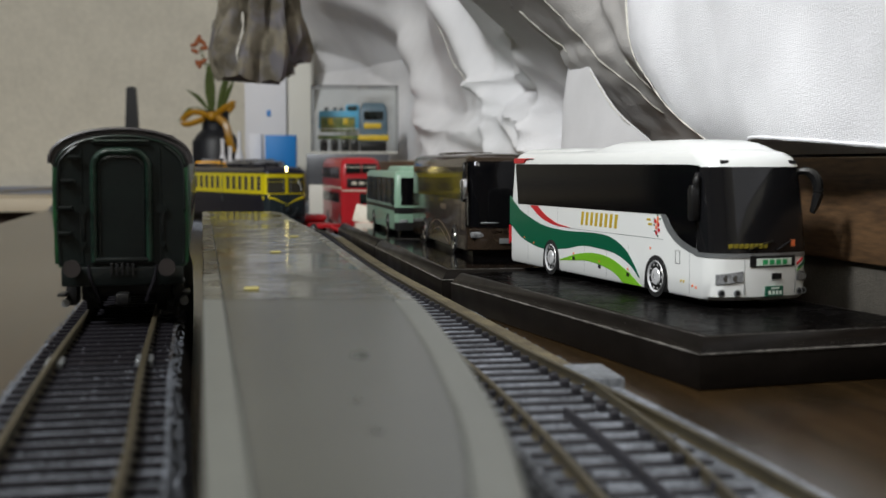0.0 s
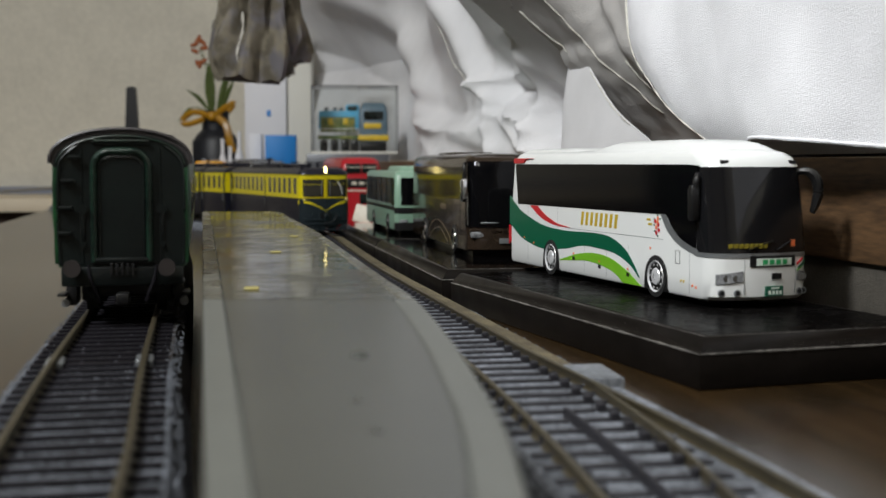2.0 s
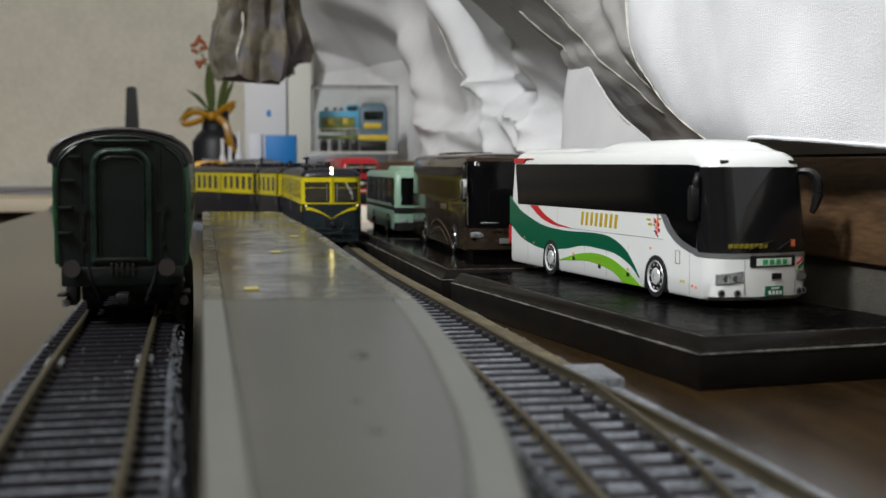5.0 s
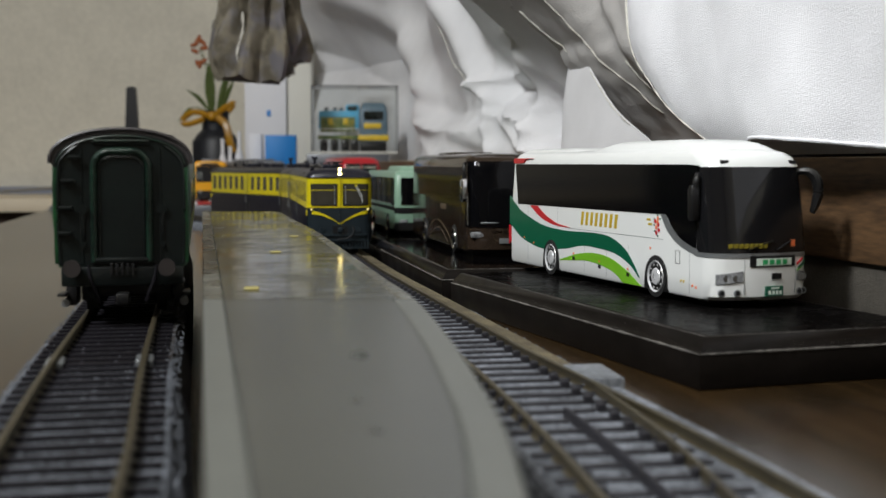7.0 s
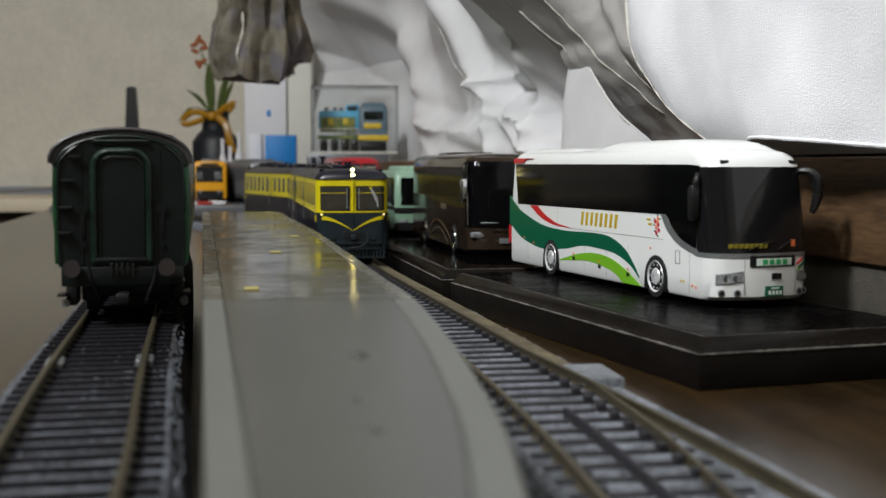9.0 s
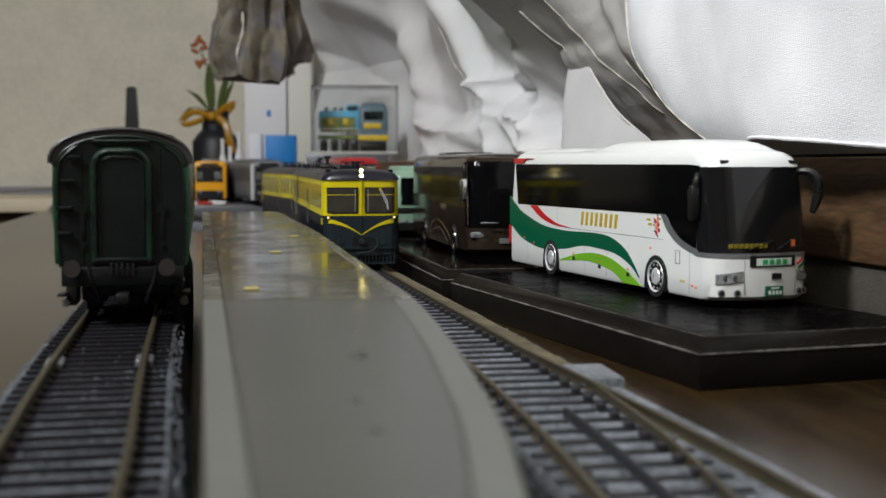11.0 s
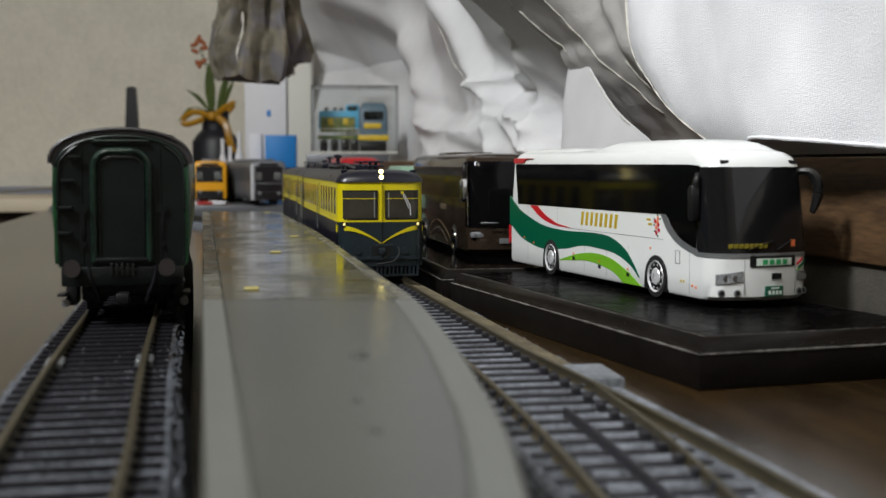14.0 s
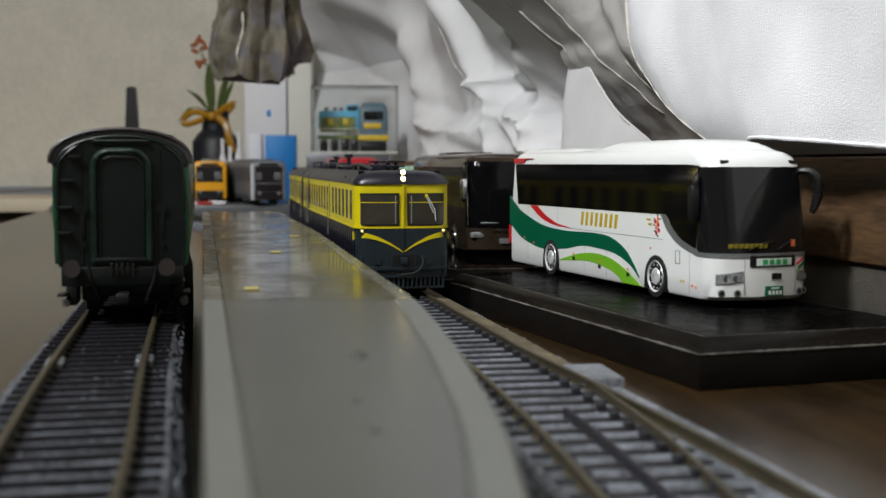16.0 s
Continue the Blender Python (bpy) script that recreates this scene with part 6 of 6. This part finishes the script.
def drape(folds, k, z, seed):
    panels = PANELS if seed < 5 else []
    s = 1.0 + k * 0.0012
    w = 4.0 * s * noise.noise(Vector((k * 0.02 / s / s, z * 0.014, seed))) + 1.5 * s * noise.noise(Vector((k * 0.06 / s / s, z * 0.035, seed + 4)))
    for ka, za, kb, zb, wk, wz, amp, crease in folds:
        dx, dz = (kb - ka) / wk, (zb - za) / wz
        ex, ez = (k - ka) / wk, (z - za) / wz
        t = max(0.0, min(1.0, (ex * dx + ez * dz) / (dx * dx + dz * dz)))
        d2 = (ex - t * dx) ** 2 + (ez - t * dz) ** 2
        if d2 < 16:
            w += (2.0 if seed < 5 and ka < 532 else 1.0) * amp * math.exp(-(math.sqrt(d2 + 0.02) if crease else d2))
    for k0, k1, soft, rows in panels:
        if k0 - soft < k < k1 + soft:
            m = min(1.0, (k - k0 + soft) / (2 * soft), (k1 + soft - k) / (2 * soft))
            m = m * m * (3 - 2 * m)
            for (z0, w0), (z1, w1) in zip(rows, rows[1:]):
                if z0 <= z <= z1:
                    w += m * (w0 + (w1 - w0) * (z - z0) / (z1 - z0))
                    break
    return w + hang_line(k)


def sheet(name, material, parent, k0, k1, z_low, z_high, folds, nk, nz, seed, base_w, label, bulge=None, spread=1.0):
    """A cloth panel over (k along the board, z) with its folds out of plane; k0 and k1 may vary with z, z_low with k."""
    bm = B()
    front, back = [], []
    for j in range(nz + 1):
        u = j / nz
        rf, rb = [], []
        for i in range(nk + 1):
            v = i / nk
            zz = z_low(v) + (z_high - z_low(v)) * u
            kk = k0(zz) + (k1(zz) - k0(zz)) * (v ** spread)
            w = base_w + drape(folds, kk, zz, seed) + (bulge(v, u) if bulge else 0)
            rf.append(bm.verts.new((-w, kk, zz)))
            rb.append(bm.verts.new((-w + 0.7, kk, zz)))
        front.append(rf)
        back.append(rb)
    for j in range(nz):
        for i in range(nk):
            bm.faces.new((front[j][i], front[j][i + 1], front[j + 1][i + 1], front[j + 1][i]))
            bm.faces.new((back[j][i + 1], back[j][i], back[j + 1][i], back[j + 1][i + 1]))
    for i in range(nk):
        bm.faces.new((front[0][i + 1], front[0][i], back[0][i], back[0][i + 1]))
        bm.faces.new((front[nz][i], front[nz][i + 1], back[nz][i + 1], back[nz][i]))
    for j in range(nz):
        bm.faces.new((front[j][0], front[j + 1][0], back[j + 1][0], back[j][0]))
        bm.faces.new((front[j + 1][nk], front[j][nk], back[j][nk], back[j + 1][nk]))
    return part(name, bm, material, parent, label)



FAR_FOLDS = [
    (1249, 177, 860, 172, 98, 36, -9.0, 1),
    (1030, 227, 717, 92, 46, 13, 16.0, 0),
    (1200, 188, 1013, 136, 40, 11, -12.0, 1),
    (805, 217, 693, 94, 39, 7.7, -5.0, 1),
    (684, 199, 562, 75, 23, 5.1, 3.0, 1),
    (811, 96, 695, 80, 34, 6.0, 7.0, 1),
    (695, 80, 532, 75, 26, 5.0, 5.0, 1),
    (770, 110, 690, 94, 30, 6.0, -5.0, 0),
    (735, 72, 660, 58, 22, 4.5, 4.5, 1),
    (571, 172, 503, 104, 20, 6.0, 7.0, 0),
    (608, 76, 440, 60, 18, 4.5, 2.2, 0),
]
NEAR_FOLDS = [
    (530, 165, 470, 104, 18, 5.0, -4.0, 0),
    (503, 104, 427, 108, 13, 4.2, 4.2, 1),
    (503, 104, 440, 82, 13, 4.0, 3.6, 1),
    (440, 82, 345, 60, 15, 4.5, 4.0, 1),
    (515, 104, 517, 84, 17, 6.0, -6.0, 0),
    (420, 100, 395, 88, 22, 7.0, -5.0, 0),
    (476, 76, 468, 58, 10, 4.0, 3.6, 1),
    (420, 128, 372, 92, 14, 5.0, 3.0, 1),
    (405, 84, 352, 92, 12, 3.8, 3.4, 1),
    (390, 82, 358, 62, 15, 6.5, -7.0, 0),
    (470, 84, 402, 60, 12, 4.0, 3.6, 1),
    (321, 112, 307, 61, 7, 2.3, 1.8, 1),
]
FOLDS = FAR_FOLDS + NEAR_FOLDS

curtain = thing("white_cloth", at(132, 306, 0, BOARD), "white cotton cloth hanging in loose folds along the back board", "cloth")
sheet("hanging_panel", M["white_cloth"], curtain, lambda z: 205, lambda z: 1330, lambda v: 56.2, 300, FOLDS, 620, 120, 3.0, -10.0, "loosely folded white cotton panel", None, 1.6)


def smooth_at(pts, q):
    """Height of a smooth run of (q, value) points at q."""
    for (a, b), (c, d) in zip(pts, pts[1:]):
        if min(a, c) <= q <= max(a, c):
            t = (q - a) / (c - a)
            return b + (d - b) * t
    return pts[-1][1] if abs(q - pts[-1][0]) < abs(q - pts[0][0]) else pts[0][1]


LOBE_EDGE = [(v.x, v.y) for v in spline([(55, 124), (61, 134.5), (69, 150), (81, 169), (95.8, 190), (119, 197), (160, 206)], 6)]
LOBE_LOW = [(v.x, v.y) for v in spline([(0.0, 60.2), (0.16, 58.8), (0.21, 61.0), (0.36, 59.6), (0.52, 57.0), (1.0, 52)], 6)]
lobe_folds = [(150, 62, 190, 130, 22, 22, 4.0, 0), (60, 57, 120, 120, 30, 30, 3.0, 0), (20, 70, 0, 140, 24, 24, -3.0, 0)]


def lobe_bulge(v, u):
    return 13.0 * (1 - math.exp(-v * 4.5)) + 2.0 * (1 - math.exp(-u * 9))


sheet("front_panel", M["canvas"], curtain, lambda z: smooth_at(LOBE_EDGE, z), lambda z: -90, lambda v: smooth_at(LOBE_LOW, v), 220, lobe_folds, 110, 70, 8.0, 4.0, "thick white canvas panel hanging in front", lobe_bulge)
edge = []
for z in [60 + 2.0 * i for i in range(50)]:
    k = smooth_at(LOBE_EDGE, z)
    edge.append((-(4.0 + drape(lobe_folds, k, z, 8.0) + lobe_bulge(0, (z - 60) / 160)) - 0.3, k + 0.3, z))
part("hem", tube(B(), edge, [(0.5 if i > 22 else 0.22) + 0.12 * math.sin(i * 2.1) for i in range(len(edge))], 6), M["hem"], curtain, "frayed cream hem thread")
low = []
for i in range(61):
    v = i / 60
    z = smooth_at(LOBE_LOW, v)
    k0 = smooth_at(LOBE_EDGE, z)
    k = k0 + (-90 - k0) * v
    low.append((-(4.0 + drape(lobe_folds, k, z, 8.0) + lobe_bulge(v, 0)) - 0.1, k, z + 0.3))
part("hem", tube(B(), low, [0.6 + 0.1 * math.sin(i * 1.7) for i in range(len(low))], 6), M["canvas"], curtain, "thick lower hem")
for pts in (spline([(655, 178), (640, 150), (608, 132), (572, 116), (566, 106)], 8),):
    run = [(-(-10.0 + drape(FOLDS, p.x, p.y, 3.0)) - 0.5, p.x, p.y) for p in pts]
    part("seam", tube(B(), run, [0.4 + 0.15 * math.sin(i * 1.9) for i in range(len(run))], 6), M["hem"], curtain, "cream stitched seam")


def layer(name, material, left, right, z0, z1, depth, nk, nz, label):
    """A further layer of the cloth between two edges k(z), lying at depth(k, z) before the board."""
    bm = B()
    rows = []
    for j in range(nz + 1):
        z = z0 + (z1 - z0) * j / nz
        ka, kb = smooth_at(left, z), smooth_at(right, z)
        ks = [ka + (kb - ka) * i / nk for i in range(nk + 1)]
        rows.append([[(-depth(k, z) + t, k, z) for k in ks] for t in (0.0, 0.8)])
    front = [[bm.verts.new(p) for p in r[0]] for r in rows]
    back = [[bm.verts.new(p) for p in r[1]] for r in rows]
    for j in range(nz):
        for i in range(nk):
            bm.faces.new((front[j][i], front[j][i + 1], front[j + 1][i + 1], front[j + 1][i]))
            bm.faces.new((back[j][i + 1], back[j][i], back[j + 1][i], back[j + 1][i + 1]))
        bm.faces.new((front[j][0], front[j + 1][0], back[j + 1][0], back[j][0]))
        bm.faces.new((front[j + 1][nk], front[j][nk], back[j][nk], back[j + 1][nk]))
    return part(name, bm, material, curtain, label)


def lit_depth(k, z):
    return -5.0 - 0.10 * (z - 57) - 9.0 * math.exp(-((k - 344) / 9.0) ** 2) * 0.5 + 1.6 * noise.noise(Vector((k * 0.02, z * 0.03, 9))) - 3.0 * math.exp(-((z - 112) / 7.0) ** 2)


def coarse_depth(k, z):
    w = smooth_at([(50, -46), (65, -36), (78, -25), (92, -14), (105, -7), (122, -4), (230, -2)], z)
    top = max(0.0, min(1.0, (k - 282) / 24))
    w += top * top * (3 - 2 * top) * max(0.0, min(24.0, (z - 112) * 0.8))
    w += 3.0 * math.exp(-((k - 0.9 * (z - 60) - 205) / 9.0) ** 2) - 3.0 * math.exp(-((k - 0.6 * (z - 60) - 232) / 10.0) ** 2)
    return w + 1.8 * noise.noise(Vector((k * 0.05, z * 0.05, 2))) + 0.8 * noise.noise(Vector((k * 0.14, z * 0.14, 5)))


LIT_RIGHT = [(v.x, v.y) for v in spline([(56, 203), (63, 215), (76, 255), (92, 286), (105, 306), (116, 312), (126, 316)], 5)]
layer("inner_panel", M["white_cloth"], [(56, 337), (90, 340), (118, 346), (126, 350)], LIT_RIGHT, 56.5, 126, lit_depth, 50, 50, "smooth white inner panel")
COARSE_LEFT = [(56, 330), (98, 322), (104, 330), (117, 338), (140, 358), (165, 380), (200, 405)]
# shaded layer of the cloth, darkened by its colour as well as its lean
layer("lining_panel", M["coarse"], COARSE_LEFT, [(56, 90), (200, 120)], 56.5, 200, coarse_depth, 90, 70, "coarse off-white lining with shade in its grey colour")
run = [(-lit_depth(k, z) - 0.5, k, z) for z, k in LIT_RIGHT if 68 < z < 98]
part("hem", tube(B(), run, [0.22 + 0.1 * math.sin(i * 2.3) for i in range(len(run))], 6), M["hem"], curtain, "frayed cream hem thread")
for way in ([(306, 140), (297, 116), (283, 103), (262, 88), (250, 76)], [(258, 100), (247, 88), (240, 78)], [(346, 132), (330, 117), (318, 109)]):
    pts = spline(way, 8)
    run = [(-coarse_depth(p.x, p.y) - 0.5, p.x, p.y) for p in pts]
    part("seam", tube(B(), run, [0.26 + 0.1 * math.sin(i * 1.9) for i in range(len(run))], 6), M["hem"], curtain, "cream stitched seam")

# printed cloth bag that hangs from above near the far wall
bag = thing("hanging_cloth", at(-164, 1100, 0), "beige and grey printed cloth hanging down in creased folds", "cloth")
rings = []
NB = 96
for j in range(56):
    u = j / 55
    z = 126 + 92 * u
    ring = []
    for i in range(NB):
        a = 2 * math.pi * i / NB
        r = 1.0 - 0.34 * abs(noise.noise(Vector((math.cos(a) * 2.6 + 3, math.sin(a) * 2.6, u * 1.2 + 1)))) - 0.16 * abs(noise.noise(Vector((math.cos(a) * 5, math.sin(a) * 5 + 7, u * 2.2)))) + 0.13 + 0.10 * math.sin(a * 5 + u * 2.0) + 0.06 * math.sin(a * 9 - u * 5) + 0.10 * noise.noise(Vector((math.cos(a) * 4, math.sin(a) * 4, u * 2.4))) + 0.14 * noise.noise(Vector((math.cos(a) * 1.6, math.sin(a) * 1.6, u * 1.5)))
        for a0, deep, wide in ((-1.93, 0.34, 0.13), (-1.2, 0.2, 0.12), (-0.72, 0.26, 0.1), (-2.5, 0.16, 0.14)):
            da = (a - (a0 + 0.25 * (u - 0.3)) + math.pi) % (2 * math.pi) - math.pi
            r += deep * (0.55 * math.exp(-((da - wide * 1.5) / wide) ** 2) - math.exp(-(da / wide) ** 2)) * (0.5 + 0.5 * u)
        hw = 38 - 2 * u + 3 * math.sin(u * 6) * (1 if math.cos(a) > 0 else 0.5)
        lowcut = 5 * math.sin(a * 3 + 1) * (1 - u) ** 3 + (14 * abs(math.cos(a)) ** 1.6 + 9 * max(0.0, math.sin(a)) + 4 * noise.noise(Vector((math.cos(a) * 6, math.sin(a) * 6, 2.0))) - 4) * (1 - u) ** 2
        ring.append((hw * r * math.cos(a), 38 * r * math.sin(a), z + lowcut + (3 * (1 - u) ** 4) * math.cos(a)))
    rings.append(ring)
part("cloth", loft(B(), rings), M["floral"], bag, "creased printed fabric")
part("fold_edge", tube(B(), spline([(-13, -33, 134), (-14, -37, 150), (-9, -38, 168), (-9, -37, 184)], 6), [1.0 + 0.4 * math.sin(i * 1.3) for i in range(19)], 6), M["hem"], bag, "pale turned edge")
part("hook_line", tube(B(), [(0, 0, 217), (0, 0, 1699)], 1.2, 6), M["cable"], bag, "cord up to the ceiling")


# ---- the railmotor runs slowly in along the curved track ----
ARC = [0.0]
for _a, _b in zip(MAIN, MAIN[1:]):
    ARC.append(ARC[-1] + (_b - _a).length)
ZERO = next(s for s, p in zip(ARC, MAIN) if p.y >= 418)


def on_track(d):
    s = ZERO + d
    for i in range(len(ARC) - 1):
        if ARC[i] <= s <= ARC[i + 1]:
            t = (s - ARC[i]) / (ARC[i + 1] - ARC[i])
            return MAIN[i] + (MAIN[i + 1] - MAIN[i]) * t
    return MAIN[-1] + (MAIN[-1] - MAIN[-2]).normalized() * (s - ARC[-1])


def rigid(front, rear, lead):
    """Pose of a car whose two bogies stand at front and rear; lead is how far its end is ahead of the front bogie."""
    a, b = on_track(front), on_track(rear)
    f = (a - b).normalized()
    o = a + f * lead
    return at(o.x, o.y, 7.5, math.degrees(math.atan2(f.y, f.x)))


RUN = [(0.0, 480), (0.5, 456), (1.0, 430), (1.5, 400), (2.0, 370), (2.5, 343), (3.0, 320), (3.5, 300), (4.0, 285), (5.2, 252), (6.5, 217), (7.0, 200), (7.5, 183), (8.0, 166), (8.5, 150), (9.0, 137),
       (10.2, 116), (11.5, 97), (12.0, 90), (12.5, 83), (13.0, 74), (13.5, 62), (14.0, 47), (14.5, 33), (15.0, 20.5), (15.5, 9.5), (16.0, 0)]


def motions():
    walk(lead_car, [(t, rigid(d + 24, d + CAR - 24, 24)) for t, d in RUN])
    walk(unit_car, [(t, rigid(d + CAR + GAP + 10, d + CAR + GAP + UNIT - 10, 10)) for t, d in RUN])
    far = CAR + TAIL + UNIT + GAP * 2
    walk(tail_car, [(t, rigid(d + far - 24, d + far - TAIL + 24, 24)) for t, d in RUN])


motions()
